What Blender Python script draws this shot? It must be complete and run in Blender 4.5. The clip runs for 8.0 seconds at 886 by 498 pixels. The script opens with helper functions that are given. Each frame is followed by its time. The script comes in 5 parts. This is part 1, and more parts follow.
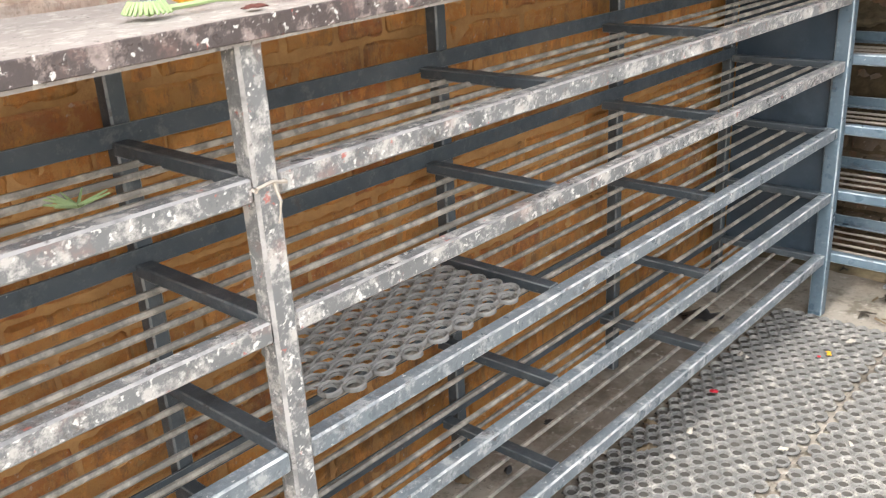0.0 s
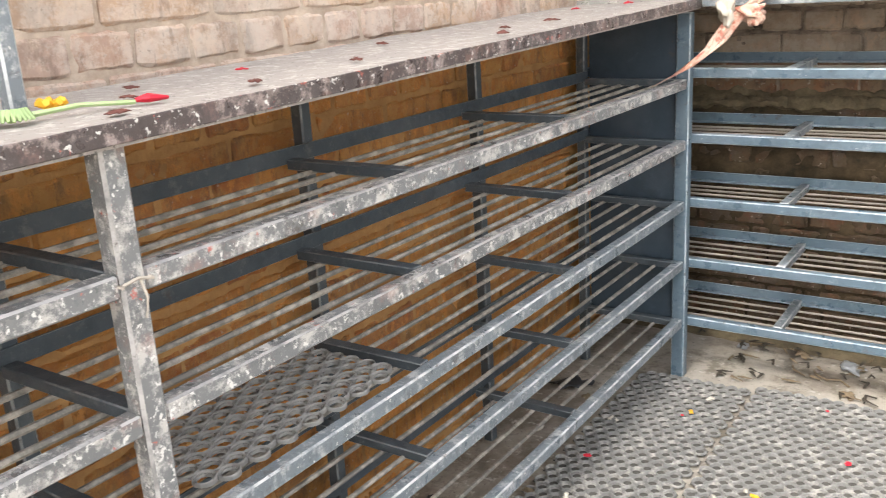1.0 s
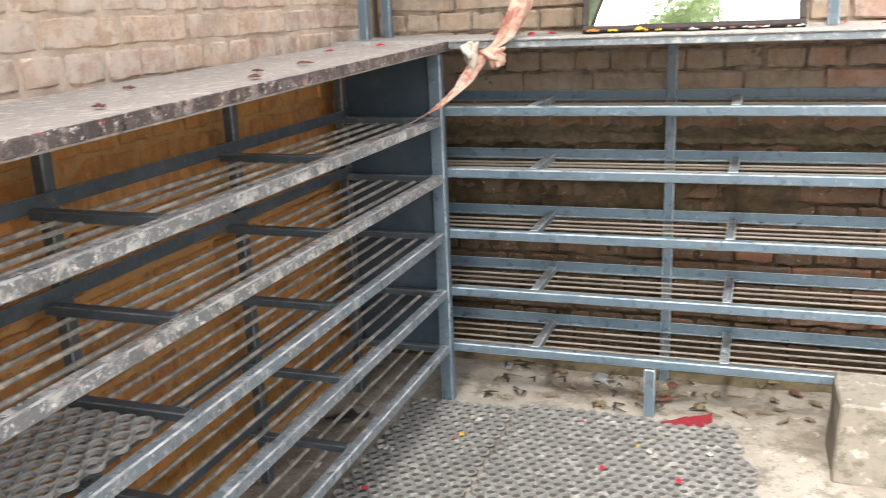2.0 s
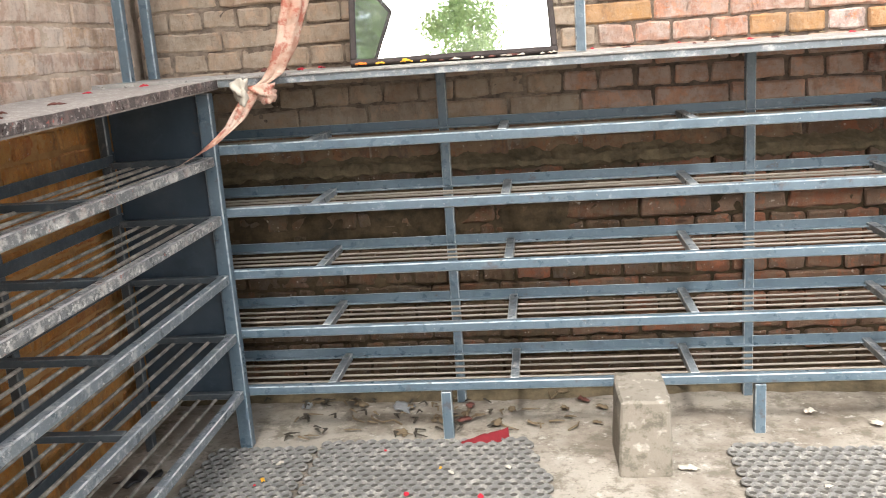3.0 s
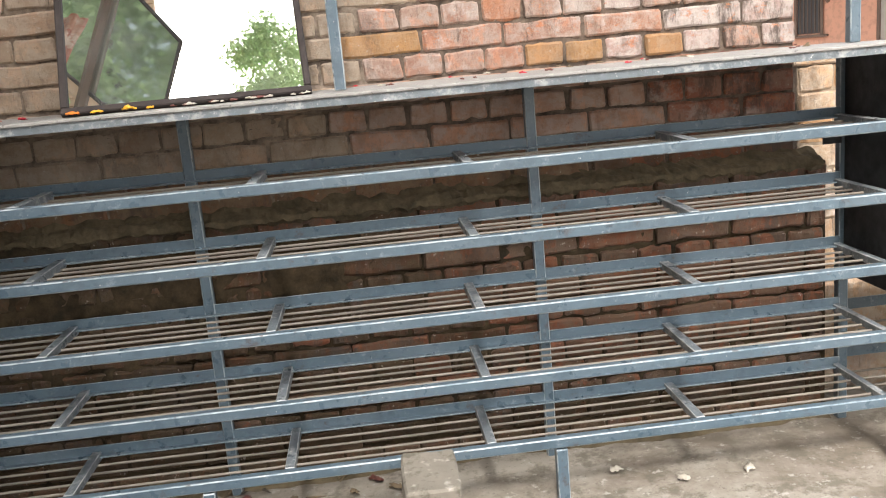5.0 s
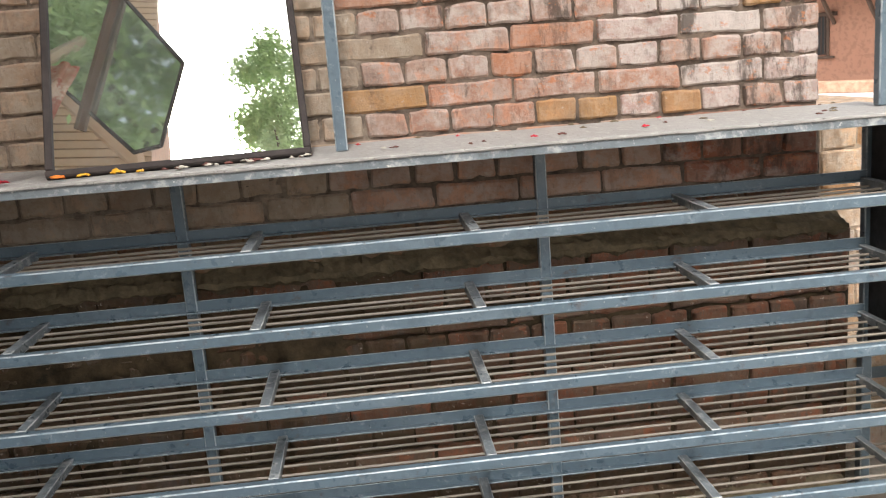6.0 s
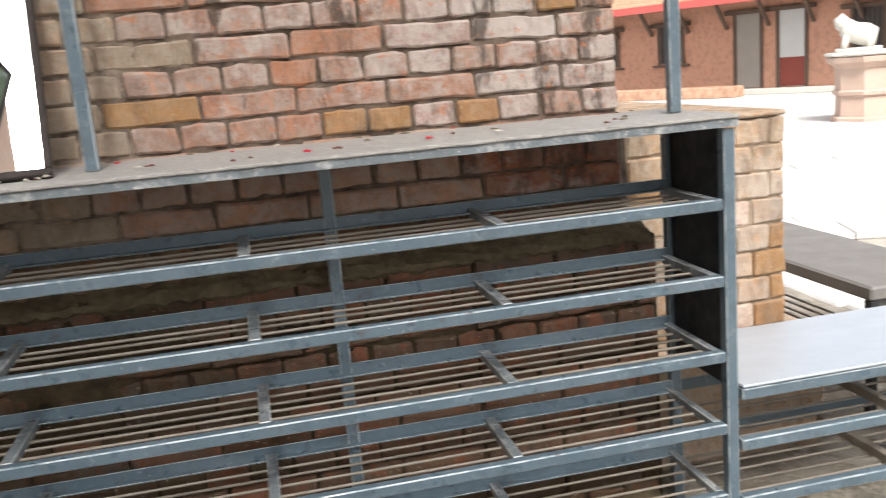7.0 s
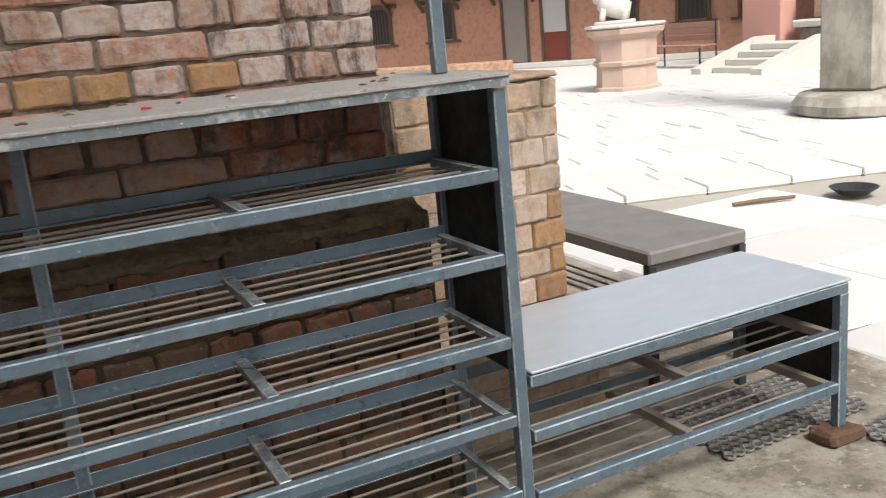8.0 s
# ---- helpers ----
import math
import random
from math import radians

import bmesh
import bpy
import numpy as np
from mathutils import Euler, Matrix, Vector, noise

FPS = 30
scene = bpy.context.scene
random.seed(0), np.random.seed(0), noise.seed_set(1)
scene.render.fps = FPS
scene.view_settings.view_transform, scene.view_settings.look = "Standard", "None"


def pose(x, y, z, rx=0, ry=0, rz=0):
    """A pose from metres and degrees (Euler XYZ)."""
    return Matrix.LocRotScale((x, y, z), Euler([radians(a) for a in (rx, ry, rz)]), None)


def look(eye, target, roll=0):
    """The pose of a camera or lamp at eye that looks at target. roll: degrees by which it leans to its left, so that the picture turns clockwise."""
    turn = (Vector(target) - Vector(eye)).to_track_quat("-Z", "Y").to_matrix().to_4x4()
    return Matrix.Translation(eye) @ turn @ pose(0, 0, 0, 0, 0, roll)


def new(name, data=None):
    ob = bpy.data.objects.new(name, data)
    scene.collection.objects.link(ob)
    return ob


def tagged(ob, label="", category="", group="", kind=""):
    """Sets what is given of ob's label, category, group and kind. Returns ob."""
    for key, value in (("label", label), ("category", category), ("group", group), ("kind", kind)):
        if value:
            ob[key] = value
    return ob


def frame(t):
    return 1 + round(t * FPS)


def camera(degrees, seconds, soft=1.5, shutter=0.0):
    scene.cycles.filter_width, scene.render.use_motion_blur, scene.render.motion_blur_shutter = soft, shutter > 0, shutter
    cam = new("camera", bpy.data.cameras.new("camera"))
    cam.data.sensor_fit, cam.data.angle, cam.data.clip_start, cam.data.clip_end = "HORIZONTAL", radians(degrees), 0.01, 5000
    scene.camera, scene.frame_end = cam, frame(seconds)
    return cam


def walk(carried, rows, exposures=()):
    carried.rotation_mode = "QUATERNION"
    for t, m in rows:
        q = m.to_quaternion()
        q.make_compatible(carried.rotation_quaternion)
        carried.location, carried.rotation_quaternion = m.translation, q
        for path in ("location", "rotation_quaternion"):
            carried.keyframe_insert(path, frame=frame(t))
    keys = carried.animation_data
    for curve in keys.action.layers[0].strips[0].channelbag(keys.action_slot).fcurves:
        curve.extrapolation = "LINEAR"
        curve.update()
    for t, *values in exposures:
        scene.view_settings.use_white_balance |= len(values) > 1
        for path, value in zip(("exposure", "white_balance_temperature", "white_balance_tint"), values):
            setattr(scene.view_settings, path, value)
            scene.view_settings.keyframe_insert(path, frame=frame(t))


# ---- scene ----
cam = camera(53.1, 8.0, 1.0, 0.2)
PATH = [
    (0, (0.217, 0.091, 1.191), (-1.052, 1.457, 0.468), -3.4),
    (0.5, (0.274, 0.078, 1.207), (-0.947, 1.544, 0.607), -3.9),
    (1, (0.278, 0.063, 1.218), (-0.816, 1.637, 0.646), -3.4),
    (1.5, (0.281, 0.055, 1.222), (-0.598, 1.76, 0.655), -2.1),
    (2, (0.32, 0.052, 1.237), (-0.336, 1.867, 0.711), -2.4),
    (2.2, (0.341, 0.061, 1.236), (-0.174, 1.924, 0.725), -2.6),
    (3.3, (0.39, 0.056, 1.193), (0.236, 1.999, 0.744), -4.1),
    (3.5, (0.413, 0.05, 1.2), (0.312, 1.993, 0.736), -4.2),
    (4, (0.456, 0.197, 1.196), (0.38, 2.148, 0.759), -5.2),
    (4.5, (0.523, 0.3, 1.209), (0.554, 2.253, 0.78), -5.2),
    (4.7, (0.544, 0.346, 1.196), (0.645, 2.296, 0.765), -5.7),
    (5.8, (0.558, 0.561, 1.333), (0.749, 2.505, 0.901), -4.5),
    (6, (0.566, 0.57, 1.335), (0.712, 2.523, 0.929), -4.5),
    (6.5, (0.645, 0.625, 1.32), (0.726, 2.592, 0.964), -5.0),
    (7, (0.832, 0.705, 1.313), (1.237, 2.621, 0.906), -4.8),
    (7.5, (0.902, 0.77, 1.29), (1.549, 2.604, 0.82), -5.9),
    (8, (0.991, 0.972, 1.253), (1.832, 2.719, 0.762), -5.4),
]
EXPOSURES = [(0.0, 2.88), (0.5, 2.80), (2.0, 2.42), (3.5, 2.1), (4.5, 1.9), (6.0, 1.5), (6.5, 1.37), (7.5, 1.03), (8.0, 0.75)]
walk(cam, [(t, look(eye, target, roll)) for t, eye, target, roll in PATH], EXPOSURES)


# ---- world, sun, exposure ----
SUN_ELEV, SUN_AZ = radians(50), radians(187)   # azimuth clockwise from +y
world = bpy.data.worlds.new("world")
scene.world = world
world.use_nodes = True
wn = world.node_tree.nodes
sky = wn.new("ShaderNodeTexSky")
sky.sky_type, sky.sun_disc, sky.sun_elevation, sky.sun_rotation = "NISHITA", False, SUN_ELEV, SUN_AZ
sky.air_density, sky.dust_density, sky.ozone_density = 1.0, 4.0, 1.0
wn["Background"].inputs[1].default_value = 0.11
haze = wn.new("ShaderNodeHueSaturation")   # a milky, overcast sky
haze.inputs["Saturation"].default_value = 0.28
world.node_tree.links.new(sky.outputs[0], haze.inputs["Color"])
world.node_tree.links.new(haze.outputs[0], wn["Background"].inputs[0])
sun = new("sun", bpy.data.lights.new("sun", "SUN"))
sun.data.energy, sun.data.angle, sun.data.color = 2.2, radians(15), (1.0, 0.965, 0.92)
sun_from = Vector((math.sin(SUN_AZ) * math.cos(SUN_ELEV), math.cos(SUN_AZ) * math.cos(SUN_ELEV), math.sin(SUN_ELEV)))
sun.matrix_world = look(sun_from * 40, (0, 0, 0))


# ---- materials ----
class Mat:
    """A node material with a few shorthands."""

    def __init__(self, name, rough=0.6, metal=0.0, spec=0.5):
        self.m = bpy.data.materials.new(name)
        self.m.use_nodes = True
        self.t = self.m.node_tree
        self.b = self.t.nodes["Principled BSDF"]
        self.b.inputs["Roughness"].default_value = rough
        self.b.inputs["Metallic"].default_value = metal
        self.b.inputs["Specular IOR Level"].default_value = spec
        geo = self.t.nodes.new("ShaderNodeNewGeometry")
        self.pos = geo.outputs["Position"]
        self.island = geo.outputs["Random Per Island"]
        self.obrand = self.t.nodes.new("ShaderNodeObjectInfo").outputs["Random"]

    def link(self, a, b):
        self.t.links.new(a, b)

    def noise(self, scale, detail=4.0, rough=0.6, stretch=(1, 1, 1), shift=None):
        mp = self.t.nodes.new("ShaderNodeMapping")
        mp.inputs["Scale"].default_value = stretch
        self.link(self.pos, mp.inputs["Vector"])
        if shift is not None:
            self.link(shift, mp.inputs["Location"])
        n = self.t.nodes.new("ShaderNodeTexNoise")
        n.inputs["Scale"].default_value = scale
        n.inputs["Detail"].default_value = detail
        n.inputs["Roughness"].default_value = rough
        self.link(mp.outputs[0], n.inputs["Vector"])
        return n.outputs["Fac"]

    def ramp(self, fac, stops, step=False):
        r = self.t.nodes.new("ShaderNodeValToRGB")
        e = r.color_ramp.elements
        while len(e) < len(stops):
            e.new(0.5)
        for el, (p, c) in zip(e, stops):
            el.position = p
            el.color = (c, c, c, 1) if isinstance(c, (int, float)) else (*c, 1)
        if step:
            r.color_ramp.interpolation = "CONSTANT"
        self.link(fac, r.inputs[0])
        return r.outputs[0]

    def mix(self, fac, a, b, kind="MIX"):
        n = self.t.nodes.new("ShaderNodeMix")
        n.data_type, n.blend_type = "RGBA", kind
        for k, v in ((0, fac), (6, a), (7, b)):
            if isinstance(v, (int, float)):
                n.inputs[k].default_value = v
            elif isinstance(v, tuple):
                n.inputs[k].default_value = (*v, 1)
            else:
                self.link(v, n.inputs[k])
        return n.outputs[2]

    def color(self, c):
        if isinstance(c, tuple):
            self.b.inputs["Base Color"].default_value = (*c, 1)
        else:
            self.link(c, self.b.inputs["Base Color"])
        return self

    def rough(self, r):
        self.link(r, self.b.inputs["Roughness"])
        return self

    def bump(self, fac, strength=0.3, dist=0.004):
        n = self.t.nodes.new("ShaderNodeBump")
        n.inputs["Strength"].default_value, n.inputs["Distance"].default_value = strength, dist
        self.link(fac, n.inputs["Height"])
        self.link(n.outputs[0], self.b.inputs["Normal"])
        return self


def steel_material(name, base, stain, amount, spots=0.62, flecks=0.0, rough=(0.25, 0.5)):
    """Painted steel: scuffs, crusts that flake, spatter and rust."""
    k = Mat(name, 0.5, 0.0, 0.5)
    worn = k.mix(k.noise(9, 5), base, tuple(c * 0.68 for c in base))
    worn = k.mix(k.ramp(k.noise(5, 4), [(0.45, 0.0), (0.72, 0.4)]), worn, tuple(0.7 * c + 0.08 for c in base))
    lo = 0.60 - 0.20 * amount
    worn = k.mix(k.ramp(k.noise(24, 9, 0.74), [(lo, 0.0), (lo + 0.09, min(1.0, amount + 0.2))]), worn, stain)
    worn = k.mix(k.ramp(k.noise(13, 8, 0.75, shift=k.obrand), [(0.53, 0.0), (0.60, 0.3 + 0.5 * amount)]), worn, tuple(c * 0.5 for c in base))
    worn = k.mix(k.ramp(k.noise(60, 7, 0.75), [(0.57, 0.0), (0.63, 0.7 * amount)]), worn, tuple(min(1.0, c * 1.15) for c in stain))
    worn = k.mix(k.ramp(k.noise(95, 3, 0.6), [(spots, 0.0), (spots + 0.05, 0.85)]), worn, (0.70, 0.68, 0.64))
    worn = k.mix(k.ramp(k.noise(11, 7, 0.78), [(0.60, 0.0), (0.66, 0.6)]), worn, (0.075, 0.055, 0.045))
    if flecks:
        worn = k.mix(k.ramp(k.noise(33, 5, 0.7), [(0.64, 0.0), (0.68, flecks)]), worn, (0.50, 0.11, 0.08))
        worn = k.mix(k.ramp(k.noise(17, 6, 0.7), [(0.56, 0.0), (0.70, 0.5)]), worn, (0.30, 0.17, 0.14))
    k.color(worn)
    k.rough(k.ramp(k.noise(25, 4), [(0.35, rough[0]), (0.65, rough[1])]))
    return k.bump(k.noise(55, 8, 0.75), 0.25 + 0.6 * amount, 0.0025).m


M_STEEL = steel_material("blue_grey_paint", (0.105, 0.152, 0.188), (0.36, 0.40, 0.42), 0.12, 0.72)
M_STAINED = steel_material("stained_grey_paint", (0.19, 0.195, 0.195), (0.60, 0.57, 0.53), 0.52, 0.60, 0.7)
M_GREY = steel_material("worn_grey_paint", (0.18, 0.21, 0.23), (0.50, 0.50, 0.49), 0.40, 0.66)
M_CRUST = steel_material("crusted_paint", (0.075, 0.058, 0.055), (0.42, 0.34, 0.31), 0.42, 0.62, 0.7)
# Darker copy of the blue paint, shade put in, for the side rack's rear.
M_STEEL_SHADED = steel_material("shaded_blue_paint", (0.060, 0.076, 0.088), (0.20, 0.20, 0.19), 0.2, 0.74, 0.0, (0.4, 0.65))
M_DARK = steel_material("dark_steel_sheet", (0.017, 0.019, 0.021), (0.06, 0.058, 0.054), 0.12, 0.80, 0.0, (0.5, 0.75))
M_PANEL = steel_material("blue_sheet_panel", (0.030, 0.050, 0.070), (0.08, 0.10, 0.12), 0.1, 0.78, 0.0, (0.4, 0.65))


def edge_material(name, base, bare):
    """Pale arrises: rubbed paint, and the highlight along them put in as colour."""
    k = Mat(name, 0.38, 0.1, 0.5)
    col = k.mix(k.ramp(k.noise(14, 6, 0.7), [(0.40, 0.0), (0.56, 1.0)]), base, bare)
    return k.color(k.mix(k.ramp(k.noise(30, 6, 0.75), [(0.58, 0.0), (0.64, 0.8)]), col, (0.07, 0.06, 0.055))).m


EDGE_WEAR_GLINT = {M_STEEL: edge_material("rubbed_glint_blue_edge", (0.14, 0.19, 0.225), (0.38, 0.42, 0.44)), M_GREY: edge_material("rubbed_glint_grey_edge", (0.19, 0.21, 0.22), (0.52, 0.53, 0.52)),
             M_STAINED: edge_material("rubbed_glint_stained_edge", (0.19, 0.185, 0.18), (0.38, 0.365, 0.35)), M_STEEL_SHADED: edge_material("rubbed_glint_shaded_edge", (0.08, 0.095, 0.105), (0.20, 0.21, 0.21))}
k = Mat("dusty_rod", 0.65)
M_ROD = k.color(k.mix(k.noise(14, 5), (0.30, 0.265, 0.22), (0.15, 0.125, 0.10))).bump(k.noise(120), 0.2, 0.001).m
k = Mat("painted_rod", 0.6)
M_ROD_GREY = k.color(k.mix(k.ramp(k.noise(22, 6, 0.7), [(0.45, 0.0), (0.62, 1.0)]), (0.19, 0.175, 0.15), (0.42, 0.375, 0.315))).bump(k.noise(120), 0.2, 0.001).m
k = Mat("galvanised_sheet", 0.3, 0.5, 0.5)
M_SHEET = k.color(k.mix(k.noise(5, 6, 0.65, (1, 2.5, 1)), (0.66, 0.72, 0.79), (0.48, 0.54, 0.60))).rough(k.ramp(k.noise(8, 5), [(0.3, 0.28), (0.7, 0.5)])).m
k = Mat("grey_tabletop", 0.42)
M_TABLE = k.rough(k.ramp(k.noise(9, 5), [(0.3, 0.5), (0.7, 0.75)])).color(k.mix(k.noise(6, 5), (0.25, 0.235, 0.22), (0.15, 0.14, 0.13))).m


def board_material(name, a, b, c):
    k = Mat(name, 0.75)
    col = k.mix(k.noise(9, 6, 0.7, (1, 0.35, 1)), a, b)
    col = k.mix(k.ramp(k.noise(42, 6, 0.75), [(0.52, 0.0), (0.66, 0.75)]), col, c)
    col = k.mix(k.ramp(k.noise(130, 3), [(0.63, 0.0), (0.67, 0.7)]), col, (0.06, 0.05, 0.045))
    return k.color(col).bump(k.noise(70, 5), 0.4, 0.002).m


M_BOARD_OLD = board_material("weathered_board", (0.37, 0.34, 0.31), (0.225, 0.205, 0.19), (0.56, 0.53, 0.49))
M_BOARD = board_material("dusty_sheet_top", (0.36, 0.345, 0.325), (0.235, 0.225, 0.21), (0.47, 0.45, 0.42))


def brick_material(name, palette, lime, lime_amount, dirt=0.5, dust=0.13, streak=0.0):
    """Fired brick: one tone a brick, blotches, lime bloom and soot."""
    k = Mat(name, 0.88, 0.0, 0.25)
    n = len(palette)
    tone = k.ramp(k.obrand, [(i / n, c) for i, c in enumerate(palette)], True)
    isl = k.ramp(k.island, [(i / n, c) for i, c in enumerate(palette)], True)
    tone = k.mix(0.25, tone, isl)
    tone = k.mix(k.ramp(k.noise(34, 6, 0.7, (1, 1, 1.6)), [(0.42, 0.0), (0.70, 0.55)]), tone, tuple(0.68 * v + 0.05 for v in palette[-1]))
    tone = k.mix(k.ramp(k.noise(17, 6, 0.7), [(0.38, 0.0), (0.72, 0.55)]), tone, tuple(0.75 * v for v in palette[0]))
    tone = k.mix(k.ramp(k.noise(14, 7, 0.75, (1, 1, 1.3)), [(0.46, 0.0), (0.56, lime_amount)]), tone, lime)
    tone = k.mix(k.ramp(k.noise(30, 7, 0.78, (1, 1, 0.7)), [(0.50, 0.0), (0.58, 0.6)]), tone, tuple(0.6 * v + 0.4 * w for v, w in zip(lime, palette[1])))
    tone = k.mix(k.ramp(k.noise(6, 6, 0.75, (1, 1, 0.6)), [(0.53, 0.0), (0.62, dirt)]), tone, (0.085, 0.066, 0.055))
    tone = k.mix(k.ramp(k.noise(12, 6, 0.75, (1.3, 1.3, 0.9)), [(0.54, 0.0), (0.60, 0.55)]), tone, tuple(min(1.0, 1.25 * v) for v in palette[3 % n]))
    tone = k.mix(k.ramp(k.noise(24, 6, 0.8, (1.6, 1.6, 0.5)), [(0.56, 0.0), (0.63, 0.7 * dirt + 0.15)]), tone, (0.13, 0.085, 0.065))
    tone = k.mix(k.ramp(k.noise(75, 3), [(0.66, 0.0), (0.69, 0.45)]), tone, (0.50, 0.45, 0.39))
    tone = k.mix(k.ramp(k.noise(90, 6, 0.75), [(0.60, 0.0), (0.66, 0.5)]), tone, tuple(0.35 * v for v in palette[0]))
    tone = k.mix(dust, tone, (0.33, 0.265, 0.215))
    if streak:
        tone = k.mix(k.ramp(k.noise(3.1, 8, 0.72, (1, 1, 1.2)), [(0.52, 0.0), (0.58, 0.62 * streak)]), tone, (0.52, 0.46, 0.42))
        tone = k.mix(k.ramp(k.noise(5.5, 8, 0.75, (1.5, 1.5, 0.45)), [(0.55, 0.0), (0.61, 0.8 * streak)]), tone, (0.075, 0.058, 0.048))
        tone = k.mix(k.ramp(k.noise(21, 8, 0.78, (1, 1, 1.5)), [(0.58, 0.0), (0.62, 0.7 * streak)]), tone, (0.50, 0.19, 0.085))
    k.color(tone)
    return k.bump(k.noise(38, 9, 0.8), 1.0, 0.009).m


RED = [(0.40, 0.215, 0.155), (0.43, 0.275, 0.215), (0.38, 0.27, 0.215), (0.46, 0.21, 0.125), (0.44, 0.315, 0.26), (0.40, 0.30, 0.25), (0.35, 0.175, 0.12)]
M_BRICK = brick_material("red_brick", RED, (0.46, 0.38, 0.33), 0.6, 0.45, 0.13, 1.0)
M_BRICK_GREY = brick_material("greyed_brick", [(0.36, 0.285, 0.21), (0.39, 0.30, 0.215), (0.33, 0.265, 0.205), (0.39, 0.265, 0.18)], (0.44, 0.375, 0.30), 0.5, 0.25, 0.05)
M_BRICK_OCHRE = brick_material("ochre_brick", [(0.42, 0.22, 0.075), (0.40, 0.205, 0.085)], (0.46, 0.33, 0.22), 0.3, 0.3)
M_BRICK_ORANGE = brick_material("orange_brick", [(0.45, 0.185, 0.095), (0.42, 0.21, 0.13)], (0.48, 0.36, 0.30), 0.35, 0.4, 0.1, 0.6)
# Low tones: damp, mud and soot, with rack shade put into the colour.
M_BRICK_LOW = brick_material("damp_shaded_brick", [(0.162, 0.07, 0.038), (0.17, 0.085, 0.051), (0.111, 0.068, 0.043), (0.212, 0.072, 0.034), (0.128, 0.085, 0.06)], (0.15, 0.115, 0.08), 0.40, 0.8, 0.0)
M_BRICK_MUD_SHADED = brick_material("mud_shaded_brick", [(0.069, 0.047, 0.025), (0.081, 0.053, 0.03), (0.057, 0.042, 0.025), (0.102, 0.047, 0.024)], (0.085, 0.066, 0.04), 0.5, 0.85, 0.0)
M_BRICK_DUSK = brick_material("sooty_shaded_brick", [(0.16, 0.102, 0.062), (0.184, 0.108, 0.062), (0.136, 0.094, 0.06), (0.2, 0.096, 0.05)], (0.22, 0.168, 0.11), 0.5, 0.7, 0.0)
M_BRICK_PALE = brick_material("pale_pink_brick", [(0.60, 0.44, 0.32), (0.58, 0.37, 0.27), (0.64, 0.44, 0.28), (0.58, 0.46, 0.36), (0.55, 0.39, 0.31)], (0.72, 0.63, 0.54), 0.65, 0.25, 0.03)
M_BRICK_AMBER = brick_material("amber_stained_brick", [(0.50, 0.215, 0.05), (0.53, 0.25, 0.06), (0.45, 0.185, 0.045), (0.52, 0.22, 0.055), (0.38, 0.13, 0.045)], (0.46, 0.27, 0.10), 0.4, 0.45, 0.02)
M_BRICK_CREAM = brick_material("cream_brick", [(0.46, 0.33, 0.22), (0.50, 0.37, 0.26), (0.44, 0.28, 0.17), (0.50, 0.30, 0.16)], (0.58, 0.50, 0.40), 0.5, 0.35, 0.1, 0.5)


def mortar_material(name, a, b):
    k = Mat(name, 0.95, 0, 0.2)
    return k.color(k.mix(k.ramp(k.noise(16, 7, 0.75), [(0.36, 0.0), (0.64, 1.0)]), a, b)).bump(k.noise(80, 6), 0.7, 0.004).m


M_MORTAR = mortar_material("earth_mortar", (0.31, 0.245, 0.19), (0.07, 0.054, 0.042))
M_MORTAR_DARK = mortar_material("sooty_mortar", (0.20, 0.15, 0.115), (0.045, 0.035, 0.028))
M_MORTAR_PALE = mortar_material("lime_mortar", (0.55, 0.45, 0.355), (0.36, 0.28, 0.215))
M_MORTAR_SAND = mortar_material("sand_mortar", (0.36, 0.28, 0.20), (0.20, 0.15, 0.105))
M_MORTAR_AMBER = mortar_material("amber_mortar", (0.44, 0.25, 0.10), (0.32, 0.17, 0.07))

k = Mat("screed", 0.85, 0, 0.3)
col = k.mix(k.noise(3.2, 7, 0.65), (0.40, 0.365, 0.31), (0.26, 0.23, 0.19))
col = k.mix(k.ramp(k.noise(1.7, 6, 0.7), [(0.46, 0.0), (0.60, 0.85)]), col, (0.16, 0.13, 0.10))
col = k.mix(k.ramp(k.noise(85, 4, 0.7), [(0.60, 0.0), (0.66, 0.7)]), col, (0.12, 0.10, 0.08))
col = k.mix(k.ramp(k.noise(9, 7, 0.75), [(0.50, 0.0), (0.60, 0.75)]), col, (0.13, 0.112, 0.085))
col = k.mix(k.ramp(k.noise(22, 6, 0.75), [(0.58, 0.0), (0.64, 0.7)]), col, (0.47, 0.44, 0.39))
M_FLOOR = k.color(col).bump(k.noise(40, 7, 0.7), 0.6, 0.006).m
k = Mat("pale_flagstone", 0.8, 0, 0.3)
col = k.mix(k.noise(4, 6), (0.68, 0.665, 0.635), (0.56, 0.545, 0.52))
col = k.mix(k.ramp(k.obrand, [(0, 0.0), (1, 0.35)]), col, (0.44, 0.43, 0.41))
M_FLAG = k.color(col).bump(k.noise(30, 6), 0.35, 0.006).m
k = Mat("courtyard_earth", 0.9, 0, 0.2)
M_GROUND = k.color(k.mix(k.noise(2, 6), (0.46, 0.43, 0.38), (0.33, 0.30, 0.26))).bump(k.noise(20, 6), 0.5, 0.01).m
k = Mat("grey_rubber", 0.7, 0, 0.35)
col = k.mix(k.noise(6, 5), (0.13, 0.127, 0.122), (0.21, 0.205, 0.19))
col = k.mix(k.ramp(k.noise(38, 5, 0.7), [(0.5, 0.0), (0.68, 0.8)]), col, (0.40, 0.38, 0.34))
M_RUBBER = k.color(col).bump(k.noise(140, 3), 0.3, 0.001).m
k = Mat("cast_concrete", 0.9, 0, 0.25)
col = k.mix(k.noise(8, 6, 0.7), (0.30, 0.27, 0.225), (0.17, 0.15, 0.12))
